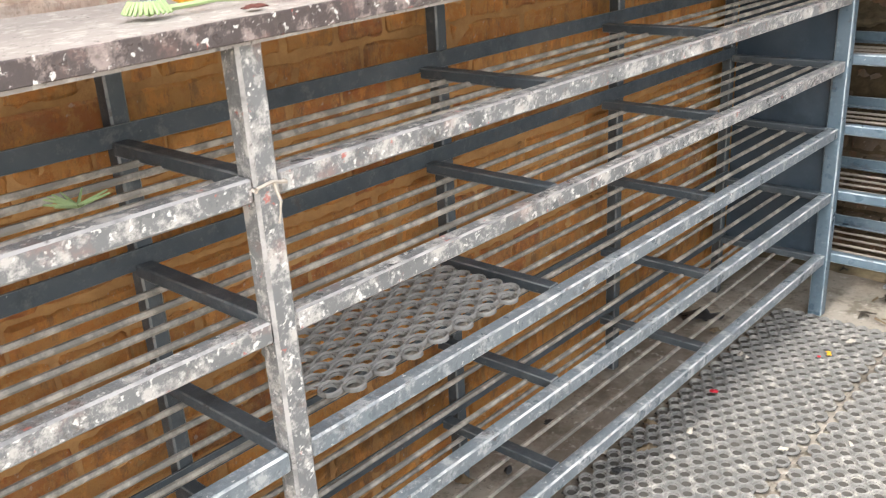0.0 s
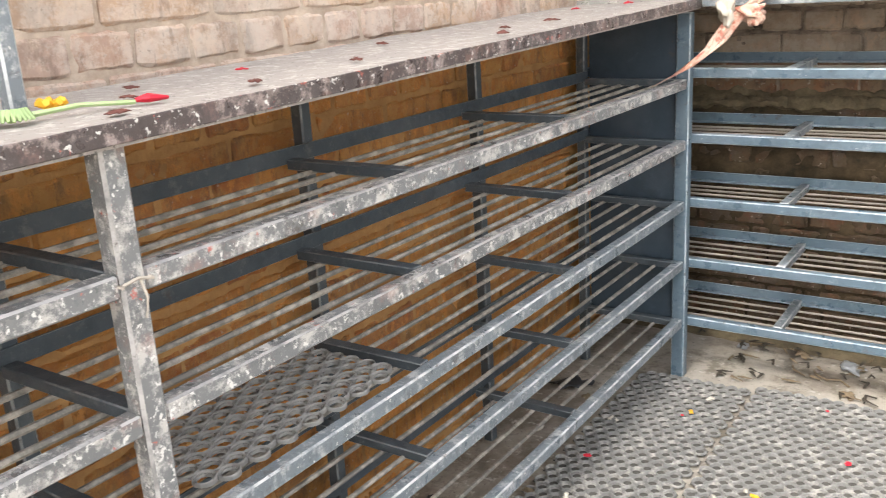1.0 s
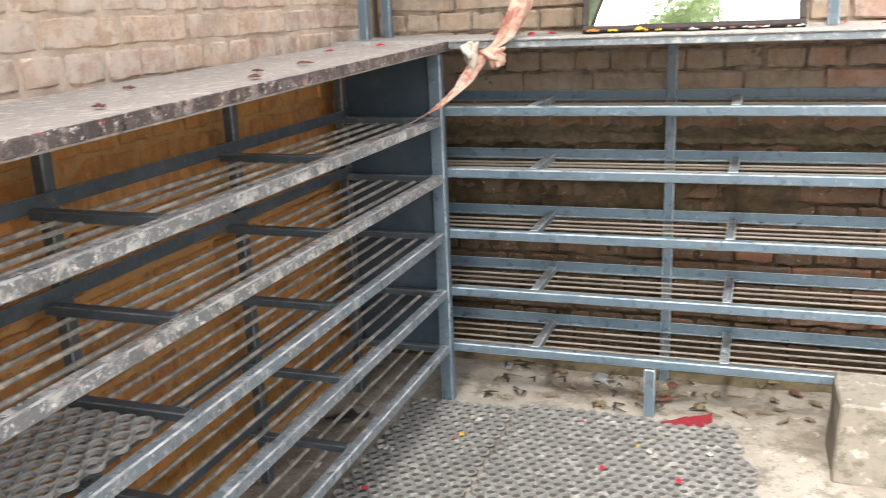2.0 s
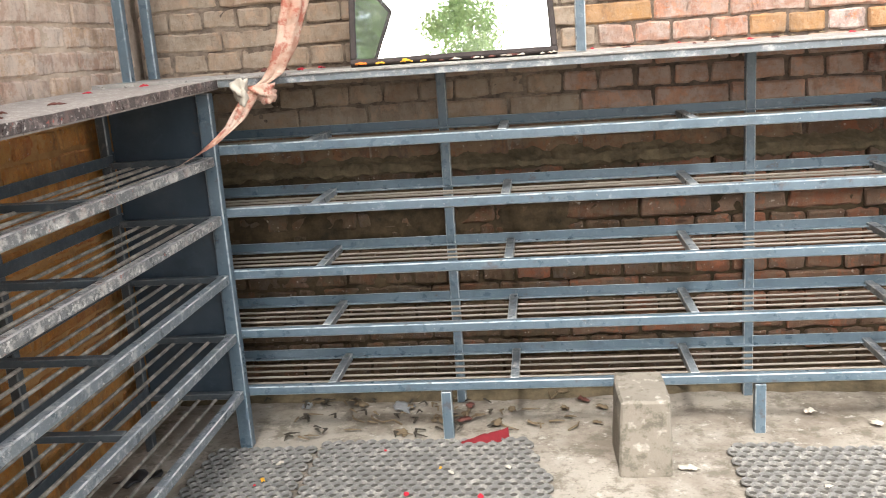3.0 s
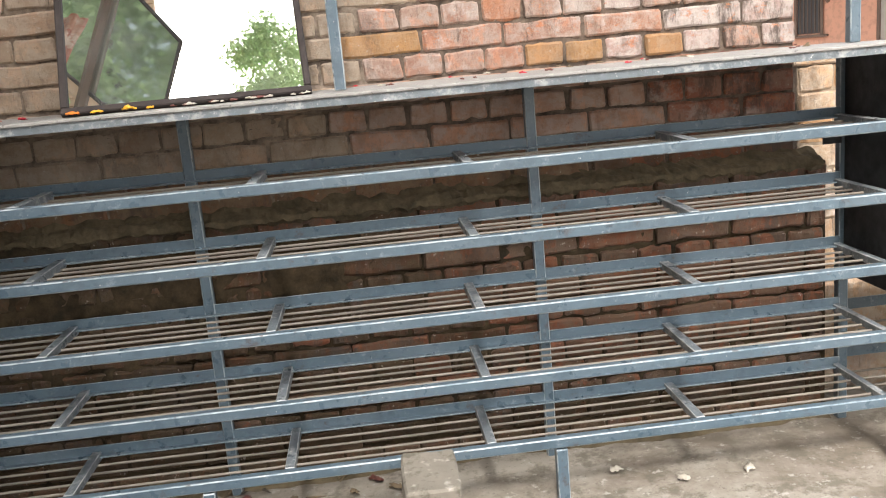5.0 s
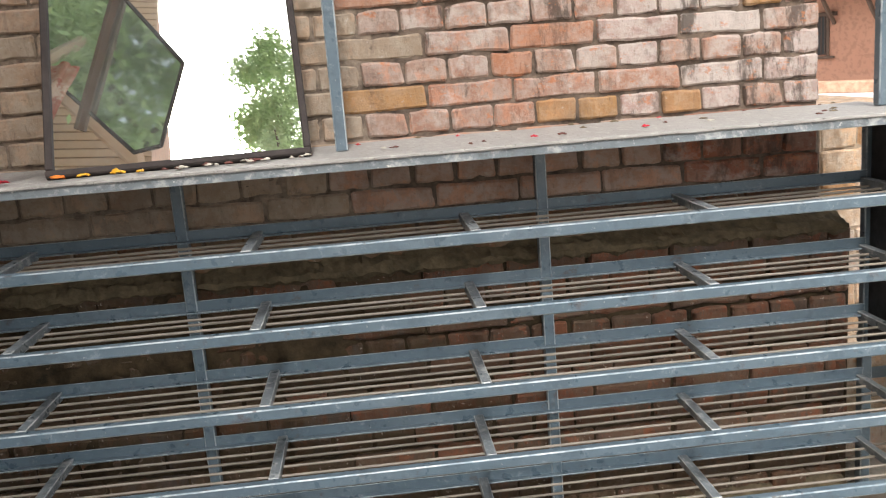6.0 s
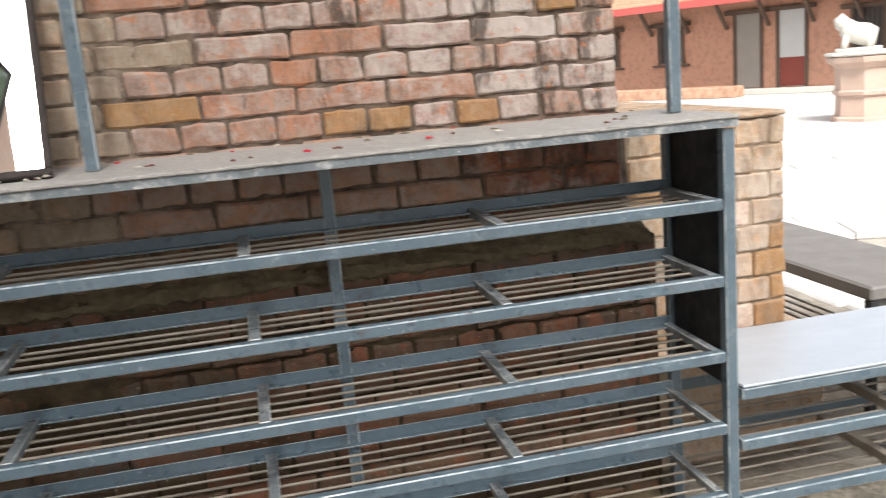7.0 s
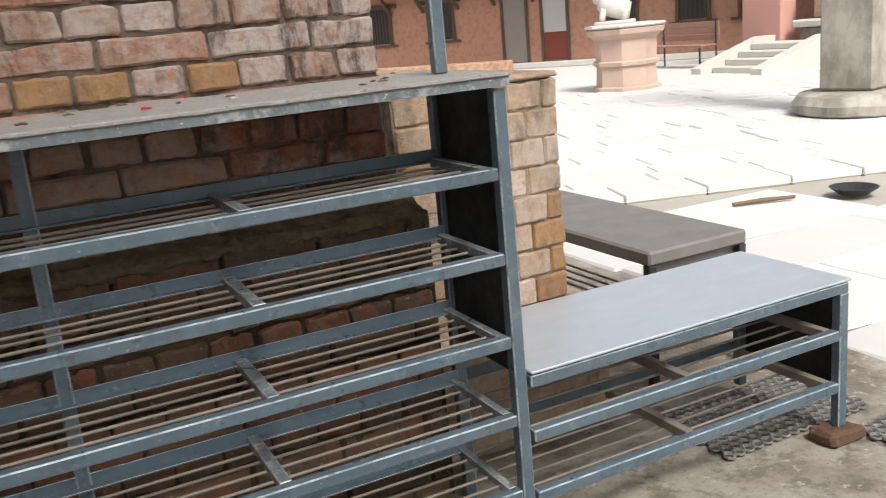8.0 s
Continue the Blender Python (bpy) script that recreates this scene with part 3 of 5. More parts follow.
# ---- leaning mirror ----
def wall_mirror():
    BL, BR = Vector((-0.168, 2.650, 1.149)), Vector((0.431, 2.710, 1.149))
    across = (BR - BL).normalized()
    back = Vector((-across.y, across.x, 0))
    up = (Vector((0, 0, 1)) * 0.47 + back * 0.25).normalized()
    out = across.cross(up).normalized()
    w, h = (BR - BL).length, 0.54
    mir = thing("mirror", tuple(BL), "rusty-framed mirror leaning on the wall, reflecting trees and sky", "mirror")
    m = Matrix((across, up, out)).transposed().to_4x4()
    mir.matrix_world = Matrix.Translation(BL) @ m
    f = 0.017
    for name, b in (("frame_bottom", (0, w, 0, f, -0.012, 0.012)), ("frame_top", (0, w, h - f, h, -0.012, 0.012)), ("frame_side", (0, f, f, h - f, -0.012, 0.012)), ("frame_side", (w - f, w, f, h - f, -0.012, 0.012))):
        part(name, rough_up(box_bm(*b, 0.003), 0.0008, 40), M_FRAME, mir)
    part("glass", box_bm(f + 0.001, w - f - 0.001, f + 0.001, h - f - 0.001, -0.004, 0.0), M_MIRROR, mir, "old mirror glass with faint stains")
    return mir


wall_mirror()


# ---- loose rubber mats ----
M_RUBBER_PALE = plain_material("dusty_rubber", (0.34, 0.325, 0.30), (0.17, 0.162, 0.15), 0.8, 45, 0.3)
# Dark backing colour that stands for the shade in the ring holes.
M_RUBBER_DARK = plain_material("hole_shade_rubber", (0.05, 0.047, 0.043), (0.10, 0.092, 0.08), 0.85, 30)
def ring_mat(name, label, corners, z, pitch=0.0355, backed=True, keep=None, rubber=M_RUBBER):
    """A mat of raised rings in staggered rows, filling the outline corners (x0, x1, y0, y1)."""
    x0, x1, y0, y1 = corners
    verts, faces, dark = [], [], []
    seg = 12
    step_y = pitch * 0.80
    rows = int((y1 - y0) / step_y)
    cols = int((x1 - x0) / pitch)
    prof = [(pitch * r, h) for r, h in ((0.500, 0.0), (0.495, 0.0062), (0.450, 0.0085), (0.405, 0.0072), (0.395, 0.0045), (0.320, 0.0050), (0.300, 0.0005))]
    for r in range(rows):
        for c in range(cols):
            cx = x0 + pitch * (c + 0.5 + 0.5 * (r % 2))
            cy = y0 + step_y * (r + 0.5)
            if keep and not keep(cx, cy):
                continue
            lift = z + 0.006 * noise.noise(Vector((cx * 3, cy * 3, 0))) + 0.003
            base = len(verts)
            tilt = random.uniform(-0.08, 0.08)
            for pr, pz in prof:
                for s in range(seg):
                    a = 2 * math.pi * s / seg
                    px, py = pr * math.cos(a), pr * math.sin(a)
                    verts.append((cx + px, cy + py, lift + pz * (1 + 0.22 * math.sin(a)) + tilt * px))
            for i in range(len(prof) - 1):
                for s in range(seg):
                    n2 = (s + 1) % seg
                    faces.append((base + i * seg + s, base + i * seg + n2, base + (i + 1) * seg + n2, base + (i + 1) * seg + s))
            if c + 1 < cols and (not keep or keep(cx + pitch, cy)):
                b2 = len(verts)
                for dx, dy in ((pitch * 0.5 - 0.004, -0.012), (pitch * 0.5 + 0.004, -0.012), (pitch * 0.5 + 0.004, 0.012), (pitch * 0.5 - 0.004, 0.012)):
                    verts.append((cx + dx, cy + dy, lift + 0.006))
                faces.append((b2, b2 + 1, b2 + 2, b2 + 3))
            # A dark quad behind each ring paints the hole's shade.
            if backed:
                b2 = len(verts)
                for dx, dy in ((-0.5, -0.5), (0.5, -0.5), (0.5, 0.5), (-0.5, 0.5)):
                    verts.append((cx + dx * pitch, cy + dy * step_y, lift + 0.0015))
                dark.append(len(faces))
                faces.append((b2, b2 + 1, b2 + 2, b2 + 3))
    me = bpy.data.meshes.new(name)
    me.from_pydata(verts, [], faces)
    me.materials.append(rubber)
    me.materials.append(M_RUBBER_DARK)
    for i in dark:
        me.polygons[i].material_index = 1
    ob = new(name, me)
    return tagged(ob, label, "mat", "rubber mats")


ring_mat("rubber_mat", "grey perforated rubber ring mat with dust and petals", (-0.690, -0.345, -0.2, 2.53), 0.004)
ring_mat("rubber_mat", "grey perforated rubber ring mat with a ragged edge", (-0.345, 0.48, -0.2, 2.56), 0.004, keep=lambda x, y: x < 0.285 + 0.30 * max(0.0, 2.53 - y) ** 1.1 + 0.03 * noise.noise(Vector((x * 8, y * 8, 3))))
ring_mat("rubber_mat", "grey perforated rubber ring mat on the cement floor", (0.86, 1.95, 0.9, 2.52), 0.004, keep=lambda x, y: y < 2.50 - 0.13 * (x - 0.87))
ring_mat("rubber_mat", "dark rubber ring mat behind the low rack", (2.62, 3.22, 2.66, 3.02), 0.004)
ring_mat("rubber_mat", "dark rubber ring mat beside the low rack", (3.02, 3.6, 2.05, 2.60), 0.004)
ring_mat("rubber_mat", "offcut of rubber ring mat lying on a rack shelf", (-0.86, -0.612, 0.765, 1.235), LEFT_LEVELS[2] - 0.009, 0.037, False, keep=lambda x, y: y > 0.74 + 0.25 * max(0, -x - 0.64) + 0.02 * noise.noise(Vector((x * 20, y * 20, 0))), rubber=M_RUBBER_PALE)


# ---- concrete block ----
bm = bmesh.new()
box(bm, 0.553, 0.690, 2.325, 2.545, -0.005, 0.222, 0.006)
bmesh.ops.subdivide_edges(bm, edges=list(bm.edges), cuts=3, use_grid_fill=True)
rough_up(bm, 0.006, 14)
for v in bm.verts:
    v.co.x += 0.03 * (v.co.z - 0.22) * (1 if v.co.x < 0.6 else -0.1)
tagged(part("concrete_block", bm, M_CONCRETE), "upright rough concrete block standing before the rack", "block")


# ---- courtyard ----
def house():
    h = thing("courtyard_house", (13.4, 19.0, 0), "long low red-brick house with a tiled eave and dark openings", "house")
    h.rotation_euler = (0, 0, radians(30))
    bm = box_bm(0.0, 0.4, -12, 14, 0, 4.0)
    part("wall", bm, M_FACADE, h)
    part("plinth", box_bm(-0.28, 0.0, -12, 14, 0, 0.14, 0.02), M_STONE, h, "pale stone plinth")
    def opening(y, z0, w, hh, mat, name, label):
        op = part(name, box_bm(-0.02, 0.02, y - w / 2, y + w / 2, z0, z0 + hh, 0.004), mat, h, label)
        part("frame", box_bm(-0.05, -0.021, y - w / 2 - 0.08, y - w / 2, z0 - 0.05, z0 + hh + 0.08, 0.006), M_TIMBER, op)
        part("frame", box_bm(-0.05, -0.021, y + w / 2, y + w / 2 + 0.08, z0 - 0.05, z0 + hh + 0.08, 0.006), M_TIMBER, op)
        part("lintel", box_bm(-0.09, -0.021, y - w / 2 - 0.28, y + w / 2 + 0.28, z0 + hh, z0 + hh + 0.10, 0.006), M_TIMBER, op)
        part("sill", box_bm(-0.09, -0.021, y - w / 2 - 0.22, y + w / 2 + 0.22, z0 - 0.10, z0 - 0.04, 0.006), M_TIMBER if z0 > 0.3 else M_STONE, op)
        return op
    for y in HOUSE_WINDOWS:
        op = opening(y, 0.86, 0.62, 0.90, M_BLACK, "window", "dark lattice window in a carved timber frame")
        for i in range(6):
            part("lattice_bar", box_bm(-0.034, -0.022, y - 0.28 + i * 0.1, y - 0.26 + i * 0.1, 0.85, 1.75), M_TIMBER, op)
    for y, mat, lab in HOUSE_DOORS:
        op = opening(y, 0.16, 0.60, 1.72, mat, "door", lab)
        if mat is M_PALEDOOR:
            part("lower_panel", box_bm(-0.03, -0.022, y - 0.29, y + 0.29, 0.17, 0.82, 0.003), M_REDDISH, op, "dark red lower half")
    part("brick_ledge", rough_up(box_bm(-1.15, -0.60, 1.1, 5.6, 0, 0.26, 0.02), 0.01, 5), M_LEDGE, h, "worn brown brick ledge before the wall")
    bm = bmesh.new()
    tile_w, tile_l = 0.20, 0.24
    for r in range(9):
        for c in range(128):
            y = -12 + c * tile_w + 0.1 * (r % 2)
            if not -9 < y < 13:
                continue
            x = -1.05 + r * tile_l
            z = 2.28 + r * 0.105
            vs = [bm.verts.new(p) for p in ((x, y, z + 0.03), (x, y + tile_w * 0.94, z + 0.018), (x + tile_l, y + tile_w * 0.94, z + 0.115), (x + tile_l, y, z + 0.125), (x, y, z), (x, y + tile_w * 0.94, z - 0.012))]
            bm.faces.new(vs[:4])
            bm.faces.new((vs[4], vs[5], vs[1], vs[0]))
    roof = part("roof_tiles", bm, M_TILE, h, "rows of weathered clay roof tiles")
    tagged(roof, kind="stuff")
    part("eave_board", box_bm(-1.03, 0.4, -12, 14, 2.25, 2.275), M_TIMBER, h)
    part("fascia", box_bm(-1.09, -1.055, -12, 14, 2.12, 2.29, 0.006), M_RED_PAINT, h, "faded red painted fascia board")
    for i in range(15):
        y = -8 + i * 1.06 + 0.3
        bm = bmesh.new()
        tube(bm, [(-0.04, y, 1.58), (-0.30, y, 1.86), (-0.62, y, 2.24)], [0.05, 0.06, 0.045], 6)
        part("strut", bm, M_TIMBER, h)


HOUSE_WINDOWS = (3.42, -1.48, -3.1, -4.45, 5.4)
HOUSE_DOORS = ((1.31, M_GREYDOOR, "grey boarded door"), (0.23, M_PALEDOOR, "pale door with a dark red lower half"))
house()


def pedestal_lion():
    p = thing("pedestal", (9.75, 12.1, 0), "octagonal salmon brick pedestal with moulded stone bands", "pedestal")
    prof = [(0.62, 0.0), (0.62, 0.07), (0.55, 0.09), (0.53, 0.38), (0.58, 0.40), (0.59, 0.45), (0.54, 0.47), (0.56, 0.78), (0.60, 0.82), (0.68, 0.86), (0.70, 0.93), (0.66, 0.95)]
    part("shaft", lathe(bmesh.new(), [(r * 0.85, z) for r, z in prof], 8), M_PED, p)
    part("cap", lathe(bmesh.new(), [(0.595, 0.951), (0.615, 0.97), (0.60, 1.0), (0.43, 1.01)], 8), M_STONE, p, "pale stone cap")
    bm = bmesh.new()
    body = [(-0.34, 0, 0.20, 0.16), (-0.15, 0, 0.26, 0.20), (0.1, 0, 0.30, 0.19), (0.28, 0, 0.36, 0.20), (0.38, 0, 0.42, 0.15)]
    tube(bm, [(b[0], b[1], b[2]) for b in body], [b[3] for b in body], 10)
    tube(bm, [(0.30, 0, 0.42), (0.42, 0, 0.50), (0.55, 0, 0.47)], [0.14, 0.16, 0.09], 10)
    for sx, sy in ((-0.25, -0.12), (-0.25, 0.12), (0.28, -0.12), (0.28, 0.12)):
        tube(bm, [(sx, sy, 0.28), (sx + 0.05, sy, 0.12), (sx + 0.08, sy, 0.05)], [0.09, 0.07, 0.06], 8)
    box(bm, -0.46, 0.52, -0.24, 0.24, 0.0, 0.06, 0.01)
    rough_up(bm, 0.02, 9)
    s = part("lion_statue", bm, M_STONE)
    s.matrix_world = pose(9.66, 12.18, 1.008, 0, 0, 142) @ Matrix.Diagonal((0.62, 0.72, 0.85, 1))
    tagged(smooth(s), "weathered grey stone statue of a seated beast on the pedestal", "statue")


pedestal_lion()


def stone_pillar():
    p = thing("stone_pillar", (8.72, 7.12, 0), "thick square weathered stone pillar on a rounded base", "pillar")
    part("base", rough_up(lathe(bmesh.new(), [(0.55, 0.0), (0.63, 0.05), (0.64, 0.14), (0.58, 0.22), (0.45, 0.25)], 28), 0.015, 4), M_PILLAR, p, "round stone drum base")
    bm = box_bm(-0.28, 0.28, -0.28, 0.28, 0.251, 4.5, 0.03)
    bmesh.ops.rotate(bm, verts=bm.verts, cent=(0, 0, 0), matrix=Matrix.Rotation(radians(12), 3, "Z"))
    part("shaft", bm, M_PILLAR, p)


stone_pillar()


def temple_steps():
    t = thing("stone_steps", (12.3, 12.2, 0), "short flight of pale stone steps with cheek walls", "steps")
    for i in range(4):
        part("step", box_bm(-0.2 + 0.30 * i, 1.3, -0.55, 0.55, 0.105 * i, 0.105 * (i + 1) - 0.002, 0.012), M_STONE, t)
    for s in (-1, 1):
        bm = bmesh.new()
        y0, y1 = (-0.80, -0.56) if s < 0 else (0.56, 0.80)
        vs = [bm.verts.new((x, y, z)) for y in (y0, y1) for x, z in ((-0.45, 0), (1.3, 0), (1.3, 0.52), (1.0, 0.52), (-0.45, 0.10))]
        bm.faces.new(vs[:5])
        bm.faces.new(vs[5:][::-1])
        for i in range(5):
            bm.faces.new((vs[i], vs[i + 5], vs[(i + 1) % 5 + 5], vs[(i + 1) % 5]))
        part("cheek_wall", bm, M_STONE, t)
    base = thing("temple_plinth", (13.6, 9.0, 0), "stepped stone temple plinth with carved bands", "plinth")
    for i, (x0, z0, z1) in enumerate(((0, 0, 0.35), (0.2, 0.352, 0.62), (0.1, 0.622, 0.75), (0.35, 0.752, 1.15), (0.25, 1.152, 1.3), (0.6, 1.302, 3.4))):
        part("course", box_bm(x0, 5.0, -6.0 + x0, 3.6 - x0, z0, z1, 0.03), (M_STONE, M_CONCRETE, M_STONE, M_BRICK_CREAM, M_STONE, M_STONE)[i], base)


temple_steps()
bm = box_bm(13.60, 13.99, 12.65, 13.55, 0, 3.0, 0.01)
tagged(part("pink_wall", bm, M_PINK), "short pink plastered wall beside the house", "wall", kind="structure")


def park_bench():
    b = thing("park_bench", (13.2, 14.55, 0), "slatted faded brown bench with a slim metal frame", "bench")
    for i in range(3):
        part("seat_slat", box_bm(-0.40 + 0.13 * i, -0.29 + 0.13 * i, -0.8, 0.8, 0.40, 0.43, 0.005), M_BENCH, b)
        part("back_slat", box_bm(0.02, 0.05, -0.8, 0.8, 0.50 + 0.12 * i, 0.60 + 0.12 * i, 0.005), M_BENCH, b)
    for y in (-0.72, 0.72):
        for x in (-0.38, 0.02):
            bm = bmesh.new()
            tube(bm, [(x, y, 0), (x, y, 0.39 if x < 0 else 0.86)], 0.018, 6)
            part("leg", bm, M_BLACK, b)


park_bench()
far_bench()

# shallow black pan, stick and timber by the kerb
pan = thing("black_pan", (5.60, 4.66, 0.016), "shallow dirty black metal pan on the paving", "pan")
bm = lathe(bmesh.new(), [(0.09, 0.0), (0.14, 0.035), (0.145, 0.04), (0.135, 0.038), (0.085, 0.006)], 20)
part("bowl", bm, M_BLACK, pan)
bm = bmesh.new()
tube(bm, [(4.87, 4.93, 0.030), (5.06, 4.87, 0.034), (5.25, 4.80, 0.032)], [0.012, 0.015, 0.011], 6)
tagged(part("stick", bm, M_TWIG), "long dark wooden stick lying on the paving", "stick")
# paving flags, shared meshes, and the raised kerb course
random.seed(5)
paving = tagged(new("pavement"), "pale uneven stone paving flags of the courtyard", "paving", kind="structure")
flag_meshes = []
for i in range(8):
    bm = box_bm(-0.5, 0.5, -0.5, 0.5, -0.06, 0.0, 0.014)
    rough_up(bm, 0.012, 2.5, i * 3.1)
    flag_meshes.append(mesh_of("flag", bm, M_FLAG))


def flag(x, y, sx, sy, z, rz=0.0):
    ob = new("flag", random.choice(flag_meshes))
    ob.parent = paving
    ob.matrix_basis = pose(x, y, z, random.uniform(-0.35, 0.35), random.uniform(-0.35, 0.35), rz) @ Matrix.Diagonal((sx, sy, 1, 1))


ang = -0.33
ca, sa = math.cos(ang), math.sin(ang)
count = 0
v = 0.0
row = 0
while v < 7.6 and count < 280:
    depth = random.uniform(0.32, 0.5)
    u = -2.2 + random.uniform(0, 0.4)
    while u < 6.0 + v * 0.5 and count < 280:
        length = random.uniform(0.45, 0.95)
        x, y = 4.15 + (u + length / 2) * ca - (v + depth / 2) * sa, 5.72 + (u + length / 2) * sa + (v + depth / 2) * ca
        if x > 3.2 and x < 13.3 and not (x < 2.7 and y < 4.6):
            flag(x, y, length - 0.010, depth - 0.011, 0.045 + random.uniform(-0.006, 0.004) - 0.02 * (row > 0), math.degrees(ang))
            count += 1
        u += length
    v += depth
    row += 1
bm = bmesh.new()
bmesh.ops.create_grid(bm, x_segments=30, y_segments=30, size=1.0)
for q in bm.verts:
    a, b = 10.0 + q.co.x * 14.5, 14.0 + q.co.y * 14.0
    q.co = Vector((4.15 + (a - 4.5) * ca - b * sa, 5.72 + (a - 4.5) * sa + b * ca, 0.004))
tagged(part("paving_bed", bm, M_FLAG, paving), "worn stone paving too far to tell apart")

# near paving slabs beyond the screed
y = 1.6
while y < 4.9:
    depth = random.uniform(0.55, 0.85)
    x = 3.5 + random.uniform(0, 0.2)
    while x < 7.0:
        length = random.uniform(0.6, 1.1)
        if y + depth < 5.55 - 0.34 * (x + length - 4.15) + 0.1:
            flag(x + length / 2, y + depth / 2, length - 0.010, depth - 0.010, 0.013 + random.uniform(-0.003, 0.003), random.uniform(-0.4, 0.4))
        x += length
    y += depth

# ---- house and trees behind the camera, seen in the mirror and shading the racks ----
back_house = thing("tall_house", (0, -3.2, 0), "tall brick house standing behind the yard, with a tiled verge", "house")
part("wall", box_bm(-4.2, -0.62, -3.0, 0.0, 0, 12.4, 0.01), M_FACADE, back_house)
bm = bmesh.new()
for i in range(26):
    box(bm, -4.3 + i * 0.005, -0.60, 0.001, 0.05, 8.0 + i * 0.17, 8.14 + i * 0.17)
part("tile_hanging", bm, M_TILE, back_house, "courses of clay tiles hung on the wall")
bm = bmesh.new()
tube(bm, [(-2.5, 2.06, 8.88), (-1.61, 1.33, 8.34), (-0.73, 0.61, 7.80), (-0.66, 0.05, 7.6)], 0.13, 6, 0.5)
part("verge", bm, M_VERGE, back_house, "pale sloping tiled verge")


def glazed_panel():
    """A tilted glazed panel with a dark glazing bar, held out from the tall house on two arms."""
    m = Matrix(((0.6619, 0.2543, -0.705, -0.90), (0.7496, -0.2245, 0.623, 1.89), (0.0, -0.9407, -0.339, 7.60), (0, 0, 0, 1)))
    outline = [Vector((x, y, 0)) for x, y in ((0.95, 0.75), (0.38, 1.32), (0.05, 1.14), (-1.01, -1.16), (-0.61, -2.36), (0.31, -1.33))]
    bm = bmesh.new()
    face = bm.faces.new([bm.verts.new(p) for p in outline])
    ext = bmesh.ops.extrude_face_region(bm, geom=[face])["geom"]
    for v in ext:
        if isinstance(v, bmesh.types.BMVert):
            v.co.z -= 0.01
    bm.transform(m)
    pane = part("glass_panel", bm, M_PANE, back_house, "tilted glass panel that mirrors the trees")
    bm = bmesh.new()
    for p, q in zip(outline, outline[1:] + outline[:1]):
        tube(bm, [p, q], 0.022, 5)
    bm.transform(m)
    part("edge_strip", bm, M_FRAME, pane, "dark putty edge")
    bm = bmesh.new()
    tube(bm, [(0.60, -0.68, 0.03), (-0.50, 0.42, 0.03)], 0.062, 6)
    bm.transform(m)
    part("glazing_bar", bm, M_TIMBER, pane, "dark timber glazing bar")
    for p in (outline[3], outline[4]):
        q = m @ p
        bm = bmesh.new()
        tube(bm, [q, (q.x - 0.2, -0.1, q.z - 0.3)], 0.03, 6)
        part("arm", bm, M_TIMBER, back_house)


glazed_panel()


def tree(x, y, height, crown_r, crown_h, leaves, seed, mat, lean=(0.0, 0.0), leaf=0.055, spread=0.15):
    random.seed(seed)
    t = thing("tree", (x, y, 0), "tall broadleaf tree with a loose green crown", "tree", "trees")
    bm = bmesh.new()
    top = height - crown_h * 0.4
    tube(bm, [(0, 0, -0.1), (0.05 + 0.25 * lean[0], 0.03 + 0.25 * lean[1], top * 0.4), (0.65 * lean[0], 0.65 * lean[1], top * 0.75), (lean[0], lean[1], top)], [0.15, 0.12, 0.08, 0.03], 8)
    for i in range(9):
        a, z = i * 2.4, top * (0.55 + 0.045 * i)
        f = min(1.0, z / top)
        lx, ly = lean[0] * f, lean[1] * f
        tube(bm, [(lx, ly, z), (lx + 0.5 * crown_r * math.cos(a), ly + 0.5 * crown_r * math.sin(a), z + 0.3), (lx + 0.85 * crown_r * math.cos(a), ly + 0.85 * crown_r * math.sin(a), z + 0.5)], [0.04, 0.03, 0.01], 5)
    part("trunk", bm, M_BARK, t)
    clumps = []
    while len(clumps) < 46:
        c = Vector((random.uniform(-1, 1), random.uniform(-1, 1), random.uniform(-1, 1)))
        if c.length < 1:
            clumps.append(Vector((lean[0] + c.x * crown_r, lean[1] + c.y * crown_r, height - crown_h / 2 + c.z * crown_h / 2)))
    verts, faces = [], []
    for i in range(leaves):
        c = random.choice(clumps)
        p = c + Vector((random.gauss(0, 1), random.gauss(0, 1), random.gauss(0, 0.8))) * crown_r * spread
        a, b = Vector((random.uniform(-1, 1), random.uniform(-1, 1), random.uniform(-0.6, 0.6))).normalized(), Vector((random.uniform(-1, 1), random.uniform(-1, 1), random.uniform(-0.6, 0.6))).normalized()
        s = leaf * random.uniform(0.6, 1.4)
        n = len(verts)
        verts += [tuple(p - a * s), tuple(p + b * s * 0.45), tuple(p + a * s), tuple(p - b * s * 0.45)]
        faces.append((n, n + 1, n + 2, n + 3))
    me = bpy.data.meshes.new("crown")
    me.from_pydata(verts, [], faces)
    me.materials.append(mat)
    ob = new("crown", me)
    ob.parent = t


tree(-4.9, -0.8, 13.0, 2.4, 7.0, 60000, 3, M_LEAF_PALE, (0.3, 0.0), 0.085, 0.2)
tree(1.15, -4.6, 13.2, 0.66, 4.0, 12000, 8, M_LEAF_PALE, (0.0, 0.2), 0.045, 0.2)
random.seed(11)

